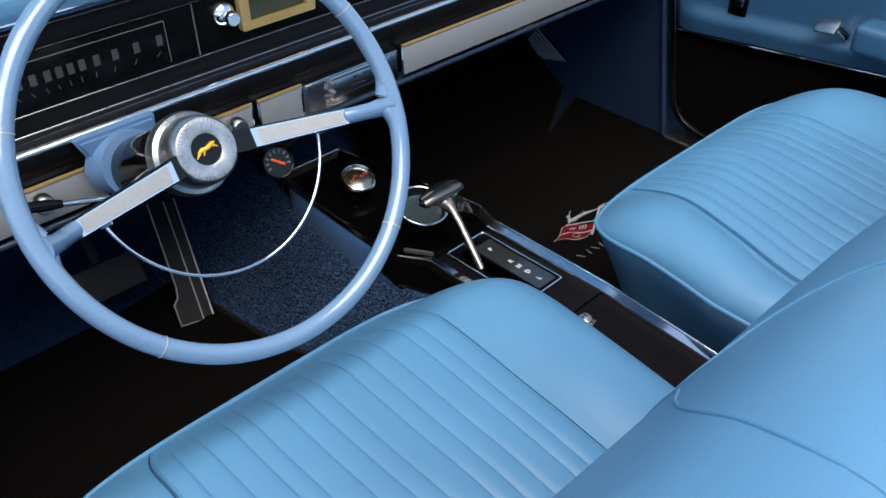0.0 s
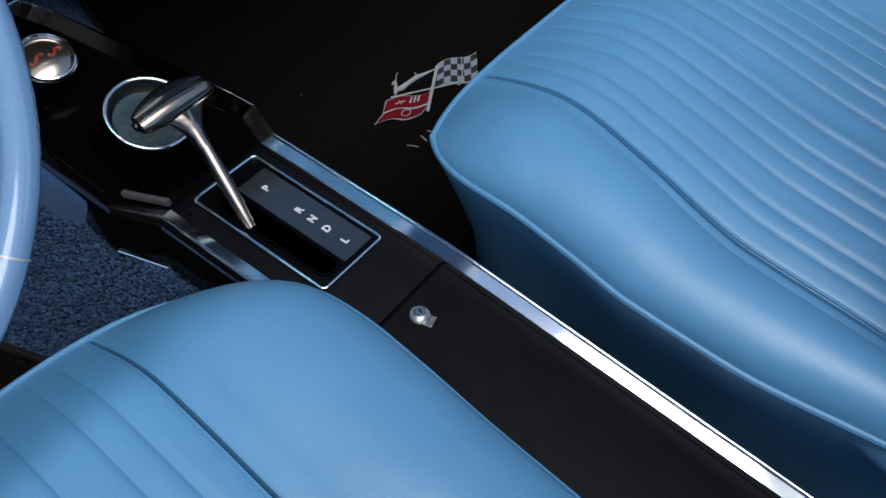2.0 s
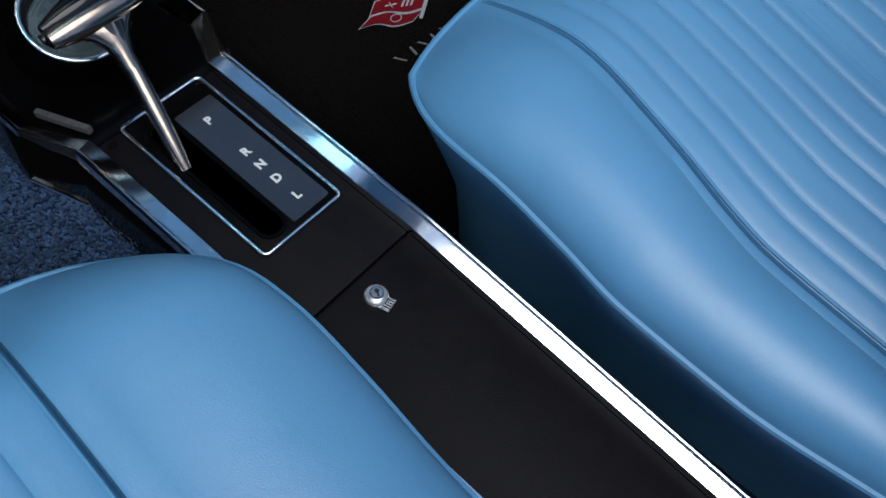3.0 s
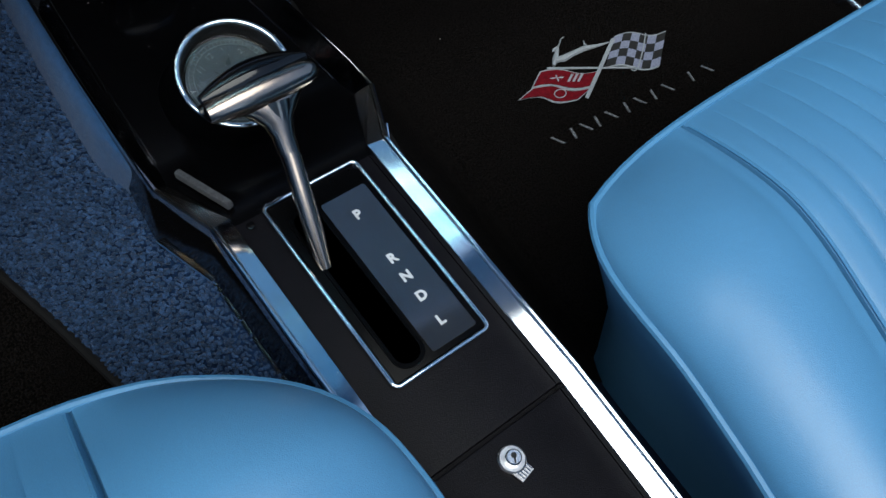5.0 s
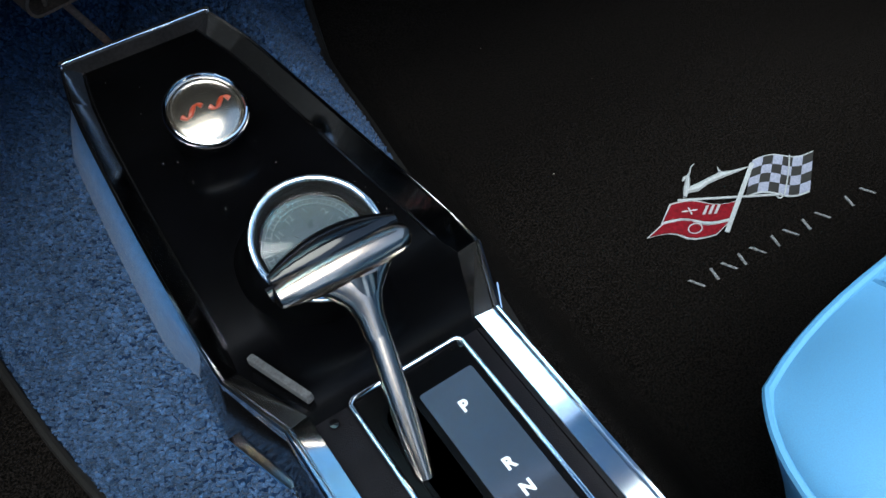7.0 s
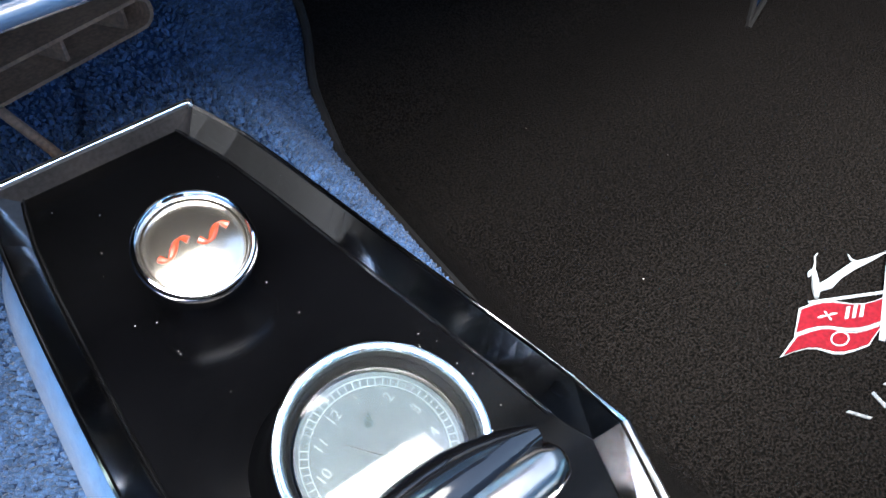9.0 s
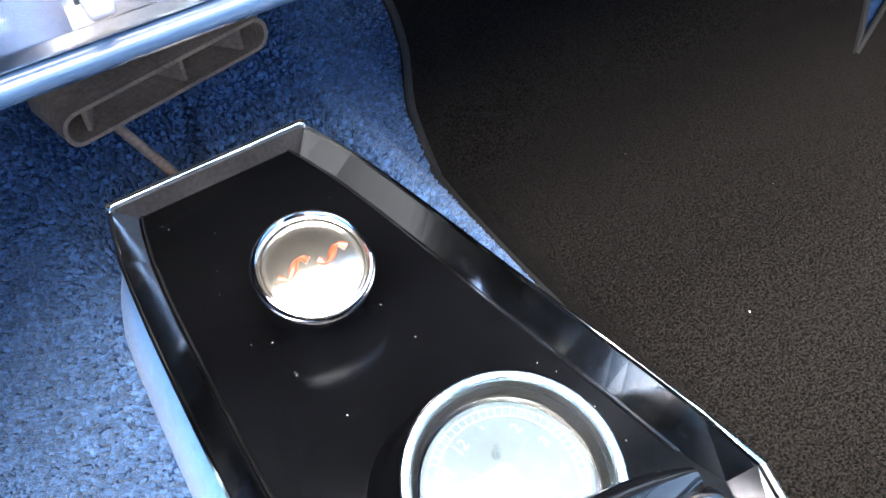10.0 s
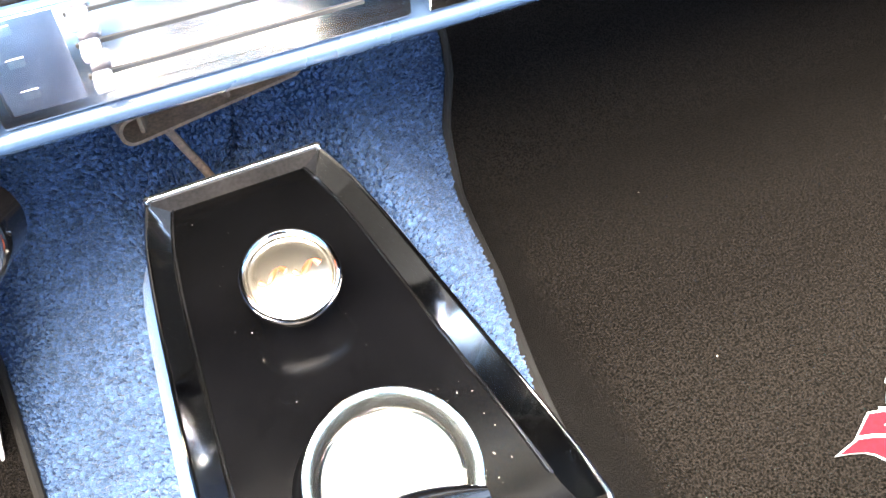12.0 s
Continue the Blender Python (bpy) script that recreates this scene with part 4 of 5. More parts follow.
for ex, ey in NOTCH_ENDS:
    bmesh.ops.bisect_plane(b, geom=b.verts[:] + b.edges[:] + b.faces[:], plane_co=(*NOTCH, 0), plane_no=(ey - NOTCH[1], NOTCH[0] - ex, 0))


def in_notch(x, y):
    up, low = ((ey - NOTCH[1]) / (ex - NOTCH[0]) for ex, ey in NOTCH_ENDS)
    return x > NOTCH[0] and NOTCH[1] + low * (x - NOTCH[0]) < y < NOTCH[1] + up * (x - NOTCH[0])


bmesh.ops.delete(b, geom=[f for f in b.faces if in_notch(*f.calc_center_median()[:2])], context="FACES")
mat_r = put("floor_mat", b, RUBBER)
tagged(mat_r, "black passenger floor mat with embroidered flags and lettering", "floor mat")
rr = [(edge_r(y)[0], y, floor_height(edge_r(y)[0], y) + 0.005) for y in [-0.05 + 0.785 * i / 50 for i in range(51)]]
part("bound_edge", tube(rr, 0.0042, 8), MAT_EDGE, mat_r, "black bound edge")
for ex, ey in NOTCH_ENDS:
    part("bound_edge", tube([(lerp(NOTCH[0], ex, t), lerp(NOTCH[1], ey, t), 0.006 + floor_height(lerp(NOTCH[0], ex, t), lerp(NOTCH[1], ey, t))) for t in [k / 8 for k in range(9)]], 0.0036, 8), MAT_EDGE, mat_r, "black bound edge")


mat_l = put("floor_mat", drape(edge_l, -0.05, 0.60), RUBBER)
tagged(mat_l, "plain black driver's floor mat", "floor mat")
part("bound_edge", tube([(edge_l(y)[1], y, floor_height(edge_l(y)[1], y) + 0.005) for y in [-0.05 + 0.65 * i / 40 for i in range(41)]], 0.0042, 8), MAT_EDGE, mat_l, "black bound edge")

# embroidery on the passenger mat: two crossed flags over a row of plain bars
EZ = 0.0094


def patch(name, o_, u_, v_, material, n=8, wave=0.0, z=EZ, t=0.0009, label=""):
    """A small cloth piece from corner o_ along u_ and v_, waving across."""
    def at(a, c):
        w_ = wave * math.sin(2 * math.pi * a)
        return (o_[0] + u_[0] * a + v_[0] * c + v_[0] * w_, o_[1] + u_[1] * a + v_[1] * c + v_[1] * w_)
    line = [at(i / n, 0) for i in range(n + 1)] + [at(i / n, 1) for i in range(n, -1, -1)]
    return part(name, prism(line, z, z + t), material, mat_r, label, smooth=False)


def check_at(a, q):
    """Along (a) and up (q) the waving chequered flag."""
    w_ = 0.09 * math.sin(2 * math.pi * a)
    return (0.4175 + 0.0560 * a + (0.0375 + 0.0030 * a) * (q + w_), 0.2180 - 0.0280 * a + (0.0275 + 0.0045 * a) * (q + w_))


edge_ = [check_at(i / 12, -0.04) for i in range(13)] + [check_at(i / 12, 1.04) for i in range(12, -1, -1)]
part("flag_border", prism(edge_, EZ, EZ + 0.0009), SILVER_THREAD, mat_r, smooth=False)
for r_ in range(4):
    for c_ in range(6):
        cell = [check_at((c_ + i / 3) / 6, r_ / 4) for i in range(4)] + [check_at((c_ + i / 3) / 6, (r_ + 1) / 4) for i in range(3, -1, -1)]
        if (r_ + c_) % 2 == 0:
            part("black_check", prism(cell, EZ + 0.0008, EZ + 0.0014), BLACK_THREAD, mat_r, smooth=False)
        else:
            part("lilac_check", prism(cell, EZ + 0.0008, EZ + 0.0012), LILAC_THREAD, mat_r, smooth=False)
part("fold_line", tube([(*check_at(0.60 + 0.02 * math.sin(3 * k / 8), -0.04 + 1.1 * k / 8), EZ + 0.0015) for k in range(9)], 0.0009, 6, flat=0.6), SILVER_THREAD, mat_r)
patch("flag_pole", (0.3700, 0.1985), (0.0810, 0.0470), (0.0022, -0.0034), SILVER_THREAD, n=2, z=EZ + 0.0012)
patch("flag_pole", (0.3590, 0.2475), (0.0850, -0.0465), (0.0010, 0.0020), SILVER_THREAD, n=2, z=EZ + 0.0010)
part("pole_scroll", tube([(0.4440 + 0.0028 * math.cos(k * 0.5), 0.2010 + 0.0028 * math.sin(k * 0.5), EZ + 0.0012) for k in range(12)], 0.0008, 6), SILVER_THREAD, mat_r)
for o_, u_, v_, w_ in (((0.4070, 0.2180), (-0.0550, 0.0300), (-0.0205, -0.0110), 0.16), ((0.3835, 0.2045), (-0.0530, 0.0300), (-0.0210, -0.0040), 0.26)):
    patch("flag_border", (o_[0] + 0.0012, o_[1] + 0.0002), (u_[0] * 1.05, u_[1] * 1.05), (v_[0] * 1.10, v_[1] * 1.20), SILVER_THREAD, wave=w_)
    patch("red_flag", (o_[0] + v_[0] * 0.05 + u_[0] * 0.01, o_[1] + v_[1] * 0.05 + u_[1] * 0.01), u_, (v_[0] * 0.95, v_[1] * 0.95), RED, wave=w_, z=EZ + 0.0008, label="red embroidered flag")
for k in range(3):
    patch("silver_bar", (0.3890 - 0.0048 * k, 0.2228 + 0.0026 * k), (-0.0024, 0.0013), (-0.0105, -0.0056), SILVER_THREAD, n=1, z=EZ + 0.0015)
for dx_, dy_ in ((-0.0070, 0.0030), (0.0070, -0.0030), (0.0015, 0.0042), (-0.0015, -0.0042)):
    part("silver_cross", tube([(0.3600, 0.2330, EZ + 0.0015), (0.3600 + dx_ * 0.6, 0.2330 + dy_ * 0.6, EZ + 0.0016), (0.3600 + dx_, 0.2330 + dy_, EZ + 0.0015)], 0.0010, 6, radii=[0.0006, 0.0013, 0.0006], flat=0.4), SILVER_THREAD, mat_r)
part("silver_ring", tube([(0.3500 + 0.0070 * math.cos(k * math.pi / 8), 0.2155 + 0.0050 * math.sin(k * math.pi / 8), EZ + 0.0015) for k in range(16)], 0.0007, 6, closed=True), SILVER_THREAD, mat_r)
# leaping silver shape above the flags
for pts, rads in (([(0.3690, 0.2485), (0.3760, 0.2540), (0.3830, 0.2600), (0.3880, 0.2650)], [0.0018, 0.0034, 0.0026, 0.0022]), ([(0.3760, 0.2530), (0.3860, 0.2505), (0.3980, 0.2510), (0.4150, 0.2500), (0.4280, 0.2465), (0.4460, 0.2430)], [0.0030, 0.0040, 0.0030, 0.0032, 0.0020, 0.0006]), ([(0.3880, 0.2650), (0.3950, 0.2690), (0.4000, 0.2730), (0.4050, 0.2740)], [0.0014, 0.0008, 0.0007, 0.0005]), ([(0.3880, 0.2650), (0.3840, 0.2655), (0.3805, 0.2640)], [0.0022, 0.0018, 0.0008]), ([(0.4200, 0.2490), (0.4190, 0.2550), (0.4215, 0.2590)], [0.0016, 0.0010, 0.0005])):
    part("silver_shape", tube([(x_, y_, EZ + 0.0003) for x_, y_ in pts], 0.002, 8, radii=rads, flat=0.9), SILVER_THREAD, mat_r)
for k, x_ in enumerate((0.3050, 0.3300, 0.3420, 0.3620, 0.3760, 0.4020, 0.4160, 0.4400, 0.4560, 0.4950, 0.5150)):
    y_ = 0.1780 - 0.055 * (x_ - 0.305)
    lean_ = 0.007 if k % 2 else -0.003
    patch("lettering_bar", (x_, y_), (0.0026, -0.0003), (0.0045 - lean_, -0.0125), GREY_THREAD, n=1, z=EZ - 0.0006)

# ---- steering wheel ----
tilt = 29.3
wheel = empty("steering_wheel", pose(-0.356, 0.097, 0.536) @ Matrix.Rotation(radians(90 - tilt), 4, "X"))
tagged(wheel, "light blue two-spoke steering wheel with chrome horn ring", "steering wheel")
part("rim", tube([(0.1873 * math.cos(2 * math.pi * i / 96) - 0.0024, 0.1873 * math.sin(2 * math.pi * i / 96) - 0.0038, 0.0050) for i in range(96)], 0.0096, 16, closed=True), BLUE_PLASTIC, wheel)
part("hub", lathe([(0.0145, -0.0545), (0.0155, -0.052), (0.024, -0.050), (0.0305, -0.0515), (0.0335, -0.056), (0.0350, -0.066), (0.0365, -0.084), (0.0410, -0.087), (0.0430, -0.094), (0.0425, -0.104), (0.0400, -0.110), (0, -0.110)], 64), HUB, wheel, "satin chrome horn button hub")
part("hub_centre", lathe([(0, -0.0530), (0.0145, -0.0535), (0.0150, -0.0560), (0, -0.0560)], 40), BLACK_GLOSS, wheel, "black hub centre")
for pts, rads in (([(-0.0095, -0.0010, -0.0530), (-0.0050, 0.0006, -0.0526), (0.0010, 0.0008, -0.0526), (0.0070, 0.0034, -0.0528), (0.0105, 0.0046, -0.0530)], [0.0006, 0.0024, 0.0021, 0.0023, 0.0009]), ([(-0.0060, 0.0002, -0.0528), (-0.0095, -0.0035, -0.0530), (-0.0122, -0.0058, -0.0531)], [0.0017, 0.0011, 0.0004]), ([(0.0060, 0.0022, -0.0528), (0.0100, 0.0005, -0.0530), (0.0125, -0.0012, -0.0531)], [0.0016, 0.0010, 0.0004]), ([(-0.0035, 0.0000, -0.0528), (-0.0030, -0.0032, -0.0530), (-0.0050, -0.0052, -0.0531)], [0.0015, 0.0010, 0.0004])):
    part("yellow_shape", tube(pts, 0.002, 8, radii=rads), YELLOW, wheel, "yellow enamel shape")
for k in range(48):
    a_ = 2 * math.pi * k / 48
    part("ridge", box(0.0265 * math.cos(a_), 0.0265 * math.sin(a_), -0.0503, 0.0070, 0.0009, 0.0006, m=pose(0, 0, 0, 0, 0, math.degrees(a_))), HUB, wheel)
part("mast_jacket", lathe([(0, -0.105), (0.030, -0.105), (0.033, -0.12), (0.036, -0.16), (0.036, -0.55), (0, -0.55)], 40), BLACK_GLOSS, wheel, "black column jacket")
for sgn in (1, -1):
    r0, r1 = 0.030, 0.1455
    h0, h1 = -0.050, -0.030
    y0_, y1_ = (-0.004, -0.0215) if sgn > 0 else (-0.006, -0.0205)
    def sp(x, dy_, dh):
        t = (x - r0) / (r1 - r0)
        return (sgn * x, lerp(y0_, y1_, t) + dy_, lerp(h0, h1, t) + dh)
    wid = lambda x: lerp(0.0105, 0.0085, (x - r0) / (r1 - r0))
    def spoke(xa, xb, k, lo, hi):
        b = bmesh.new()
        rows = [[b.verts.new(sp(x, c_ * wid(x) * k, d_)) for c_, d_ in ((-1, lo), (-0.92, hi), (0.92, hi), (1, lo), (0.8, -0.012), (-0.8, -0.012))] for x in (xa, (xa + xb) / 2, xb)]
        for p, q in zip(rows, rows[1:]):
            for i in range(6):
                b.faces.new((p[i], p[(i + 1) % 6], q[(i + 1) % 6], q[i]))
        b.faces.new(rows[0][::-1])
        b.faces.new(rows[-1])
        return b
    part("spoke_core", spoke(0.028, 0.150, 1.12, -0.004, -0.0025), BLACK_GLOSS, wheel, "black spoke core")
    sk = part("spoke", spoke(0.046 if sgn > 0 else 0.040, 0.1445, 1.0, 0.001, 0.004), CHROME, wheel, "chrome-edged spoke", smooth=False)
    part("spoke_inlay", spoke(0.052 if sgn > 0 else 0.046, 0.1405, 0.80, 0.0035, 0.0046), SATIN, sk, "satin silver inlay", smooth=False)
    # blue arm from the spoke's end to the rim
    pts = [sp(0.147, 0, -0.002), sp(0.158, 0, 0.004), sp(0.168, 0, 0.014), sp(0.177, 0.001, 0.0225), sp(0.186, 0.002, 0.027)]
    part("rim_arm", tube(pts, 0.01, 14, radii=[0.0092, 0.0092, 0.0096, 0.0112, 0.0145], flat=0.85), BLUE_PLASTIC, wheel)
    # fillets where the arm flows into the rim
    for turn in (-1, 1):
        mid_a = math.atan2(y1_ + 0.0038, sgn * 0.186)
        pts = []
        for k in range(7):
            t = k / 6
            a_ = mid_a + sgn * turn * lerp(0.030, 0.150, t)
            r_ = 0.1873 - 0.0075 * (1 - t) ** 2
            pts.append((r_ * math.cos(a_) - 0.0024, r_ * math.sin(a_) - 0.0038, lerp(0.0005, 0.0050, t)))
        part("rim_fillet", tube(pts, 0.008, 12, radii=[0.0088, 0.0092, 0.0094, 0.0095, 0.0095, 0.0094, 0.0090]), BLUE_PLASTIC, wheel)
ring = [(0.1215 * math.cos(radians(a_)), 0.1215 * math.sin(radians(a_)), -0.050) for a_ in range(-166, -11, 3)]
part("horn_ring", tube(ring, 0.0018, 10), CHROME, wheel, "thin chrome horn ring")
for a_ in (-166, -13):
    part("ring_clip", box(0.1215 * math.cos(radians(a_)), 0.1215 * math.sin(radians(a_)) + 0.004, -0.047, 0.012, 0.010, 0.008, 0.002), CHROME, wheel)
for a_ in (-46, -134, 26, 156):
    c_ = Matrix.Translation((-0.0024, -0.0038, 0.0050)) @ Matrix.Rotation(radians(a_), 4, "Z") @ Matrix.Translation((0.1873, 0, 0)) @ Matrix.Rotation(radians(90), 4, "X")
    part("rim_joint", lathe([(0.0094, -0.0007), (0.0098, -0.0006), (0.0098, 0.0006), (0.0094, 0.0007)], 20, c_), SATIN, wheel, "thin silver joint")

# ---- dashboard ----
dash = empty("dashboard", pose(0.0, 0.36, 0.36))
tagged(dash, "black and silver dashboard with chrome mouldings", "dashboard")


def D(b):
    bmesh.ops.transform(b, matrix=Matrix.Translation((0, -0.36, -0.36)), verts=b.verts)
    return b


def bar_x(prof, x0, x1):
    return D(sweep(prof, [lambda a, c: (x0, a, c), lambda a, c: (x1, a, c)]))


part("shell", bar_x([(0.375, 0.352), (0.368, 0.425), (0.364, 0.452), (0.379, 0.462), (0.379, 0.592), (0.41, 0.61), (0.80, 0.62), (0.80, 0.56), (0.50, 0.38)], -0.78, 0.78), BLACK_PAD, dash)
part("lower_lip", bar_x([(0.362, 0.3528), (0.3580, 0.3532), (0.3553, 0.3548), (0.3540, 0.3572), (0.3542, 0.3598), (0.3556, 0.3616), (0.3580, 0.3626), (0.378, 0.364), (0.378, 0.3528)], -0.78, 0.78), LIP, dash, "blue painted lower lip")
part("pad_roll", bar_x([(0.366, 0.422), (0.361, 0.428), (0.3595, 0.437), (0.361, 0.446), (0.366, 0.451), (0.372, 0.451), (0.372, 0.422)], -0.78, 0.78), BLACK_PAD, dash, "black padded roll")


def panel_face(name, x0, x1, z0, z1, y, material, label="", thick=0.012, bev=0.0012, holder=None):
    return part(name, D(box((x0 + x1) / 2, y + thick / 2, (z0 + z1) / 2, x1 - x0, thick, z1 - z0, bev)), material, holder or dash, label)


for x0, x1 in ((-0.77, -0.245), (-0.243, -0.1795), (-0.1725, -0.1015), (0.0745, 0.77)):
    fr = panel_face("panel_edge", x0, x1, 0.3635, 0.4125, 0.3565, CHROME, "thin chrome panel edge")
    panel_face("silver_panel", x0 + 0.003, x1 - 0.003, 0.369, 0.4115, 0.3555, SATIN, "satin silver panel", holder=fr)
    panel_face("gold_strip", x0 + 0.001, x1 - 0.001, 0.4130, 0.4165, 0.3545, GOLD, "thin gold strip", 0.004, 0.0008)
part("chrome_moulding", bar_x([(0.3545, 0.4522), (0.3515, 0.4532), (0.3495, 0.4552), (0.3490, 0.4570), (0.3497, 0.4588), (0.3520, 0.4607), (0.3560, 0.4620), (0.380, 0.4635), (0.380, 0.4522)], -0.78, 0.78), CHROME, dash, "polished chrome moulding")
for z_, r_ in ((0.4668, 0.0012), (0.4895, 0.0009), (0.5565, 0.0008), (0.5795, 0.0012)):
    part("chrome_line", D(tube([(-0.77, 0.3745, z_), (0.77, 0.3745, z_)], r_, 6)), DULL, dash, "thin chrome line")
panel_face("gauge_panel", -0.77, 0.77, 0.4905, 0.5555, 0.3765, GAUGE_BLACK, "gloss black gauge panel", 0.006, 0.0005)
win = panel_face("speedometer_window", -0.455, -0.2665, 0.4955, 0.5455, 0.3755, GAUGE_BLACK, "dark speedometer window", 0.004, 0.0005)
for x_, z_, sx_, sz_ in ((-0.361, 0.5455, 0.1885, 0.0008), (-0.2665, 0.5205, 0.0008, 0.05)):
    part("window_edge", D(box(x_, 0.3753, z_, sx_, 0.001, sz_)), GREY_PRINT, win)
for x_ in (-0.441, -0.425, -0.409, -0.396, -0.383, -0.370, -0.353, -0.331, -0.305, -0.276):
    part("dial_bar", D(box(x_, 0.3752, 0.5245, 0.0075, 0.0006, 0.0125)), DIM, win)
    part("dial_tick", D(box(x_ - 0.004, 0.3752, 0.5085, 0.0011, 0.0006, 0.0065, m=pose(0, 0, 0, 0, (x_ + 0.37) * 500, 0))), DIM, win)
part("divider", D(box(-0.2285, 0.3755, 0.524, 0.001, 0.002, 0.066)), GREY_PRINT, dash)
lighter = part("lighter_knob", D(lathe([(0, 0.026), (0.0075, 0.026), (0.0088, 0.024), (0.0085, 0.017), (0.0062, 0.013), (0.0065, 0.009), (0.0125, 0.006), (0.0148, 0.002), (0.0150, 0.0), (0, 0)], 36, Matrix.Translation((-0.189, 0.376, 0.532)) @ Matrix.Rotation(radians(90), 4, "X"))), CHROME, dash, "round chrome lighter knob")
gf = part("gold_frame", D(ring_prism(rounded(-0.170, 0.5055, -0.060, 0.5515, 0.003), rounded(-0.157, 0.5145, -0.073, 0.5515 - 0.006, 0.002), 0, 0.010, None, Matrix.Translation((0, 0.377, 0)) @ Matrix.Rotation(radians(90), 4, "X"))), GOLD, dash, "gold radio dial frame", smooth=False)
part("radio_glass", D(box(-0.115, 0.375, 0.530, 0.086, 0.003, 0.032)), mat("olive radio glass", (0.05, 0.05, 0.02), 0.15, vary=0.2), gf, "olive radio dial glass")
part("top_pad", bar_x([(0.377, 0.583), (0.371, 0.590), (0.369, 0.600), (0.374, 0.612), (0.40, 0.622), (0.80, 0.640), (0.80, 0.605), (0.42, 0.59)], -0.78, 0.78), BLUE_VINYL, dash, "blue padded dash top")
part("top_moulding", D(tube([(-0.77, 0.3705, 0.590), (0.77, 0.3705, 0.590)], 0.0022, 8)), CHROME, dash, "chrome top moulding")
# heater controls
heat = empty("heater_control", pose(-0.0165, 0.356, 0.390))
tagged(heat, "bright metal heater control panel with sliding levers", "heater control")
def HT(b):
    bmesh.ops.transform(b, matrix=Matrix.Translation((0.0165, -0.356, -0.390)), verts=b.verts)
    return b
part("back_plate", HT(box(-0.0165, 0.363, 0.3878, 0.167, 0.012, 0.0490, 0.002)), HEATER, heat, "bright chrome frame")
part("face_plate", HT(box(-0.0165, 0.3585, 0.3895, 0.158, 0.006, 0.0405, 0.0012)), HEATER, heat, "brushed bright face")
for z_, x1_ in ((0.4045, 0.034), (0.3915, 0.034), (0.3780, 0.046)):
    part("slot", HT(box((-0.064 + x1_) / 2, 0.3552, z_, x1_ + 0.064, 0.0008, 0.0017)), DARK, heat)
    kb = part("lever_knob", HT(box(-0.059, 0.3492, z_ + 0.0005, 0.0080, 0.0110, 0.0052, 0.0025, 4)), KNOB, heat, "pale clear plastic lever knob")
    part("lever_core", HT(box(-0.059, 0.3545, z_ + 0.0005, 0.003, 0.0050, 0.0014, 0.0003)), DULL, kb)
part("label_plate", HT(box(-0.0805, 0.3553, 0.3895, 0.027, 0.0010, 0.038)), LILAC, heat, "pale lilac label area")
for z_ in (0.4045, 0.3915, 0.3780):
    part("label_bar", HT(box(-0.085, 0.3547, z_, 0.006, 0.0006, 0.0036)), HEATER, heat)
for x_, z_ in ((-0.012, 0.398), (0.004, 0.398), (-0.016, 0.3845), (0.000, 0.3845), (0.054, 0.404), (0.054, 0.391), (0.054, 0.378)):
    part("label_bar", HT(box(x_, 0.3553, z_, 0.0095 if x_ < 0.05 else 0.004, 0.0006, 0.0028)), LILAC, heat)
# knobs on the panel beside the column
for x_, z_ in ((-0.464, 0.402), (-0.214, 0.402)):
    kn = put("dash_knob", lathe([(0, 0.024), (0.0095, 0.024), (0.0115, 0.0215), (0.0118, 0.012), (0.008, 0.009), (0.007, 0.0), (0, 0)], 32, Matrix.Rotation(radians(90), 4, "X")), BRUSHED)
    kn.location = (x_, 0.355, z_)
    tagged(kn, "round silver dash knob on the silver panel", "knob", group="dash knobs")
# blue column cover and signal lever
b = prism([(-0.415, 0.459), (-0.318, 0.459), (-0.322, 0.384), (-0.352, 0.372), (-0.384, 0.388)], -0.350, -0.335, m=Matrix.Rotation(radians(90), 4, "X"), bevel=0.004)
sweep([(0.040 * math.cos(radians(a_)), 0.040 * math.sin(radians(a_))) for a_ in range(0, 360, 15)], [lambda a, c: (-0.362 + a * 0.96, 0.315 + c * 0.3, 0.420 + c * 0.92), lambda a, c: (-0.365 + a * 1.15, 0.342 + c * 0.05, 0.415 + c)], b)
cover = put("column_cover", b, BLUE_PAINT)
tagged(cover, "blue painted steering column cover against the dashboard", "column cover")
sig = empty("signal_lever", pose(-0.345, 0.285, 0.392))
tagged(sig, "chrome turn signal lever with black sleeve", "signal lever")
part("rod", tube([(0, 0, 0), (-0.06, 0.006, 0.014), (-0.115, 0.012, 0.028)], 0.0032, 10), CHROME, sig)
part("sleeve", tube([(-0.112, 0.012, 0.0275), (-0.13, 0.014, 0.032), (-0.158, 0.017, 0.039)], 0.006, 12, radii=[0.0045, 0.0066, 0.0060]), BLACK_GLOSS, sig, "black sleeve")
# hanging gauge
gauge = empty("round_gauge", pose(-0.145, 0.372, 0.306) @ Matrix.Rotation(radians(62), 4, "X") @ Matrix.Rotation(radians(-8), 4, "Y") @ Matrix.Diagonal((0.84, 0.84, 0.84, 1)))
tagged(gauge, "small round black gauge with orange needle under the dashboard", "gauge")
part("case", lathe([(0, -0.045), (0.026, -0.045), (0.0275, -0.01), (0.0285, 0.0), (0.0275, 0.003), (0.0250, 0.002), (0.0240, -0.001), (0, -0.001)], 40), BLACK_GLOSS, gauge)
part("ring", lathe([(0.0270, 0.0015), (0.0280, 0.0025), (0.0270, 0.0036), (0.0258, 0.0026)], 40), BLACK_GLOSS, gauge, "thin glossy black ring")
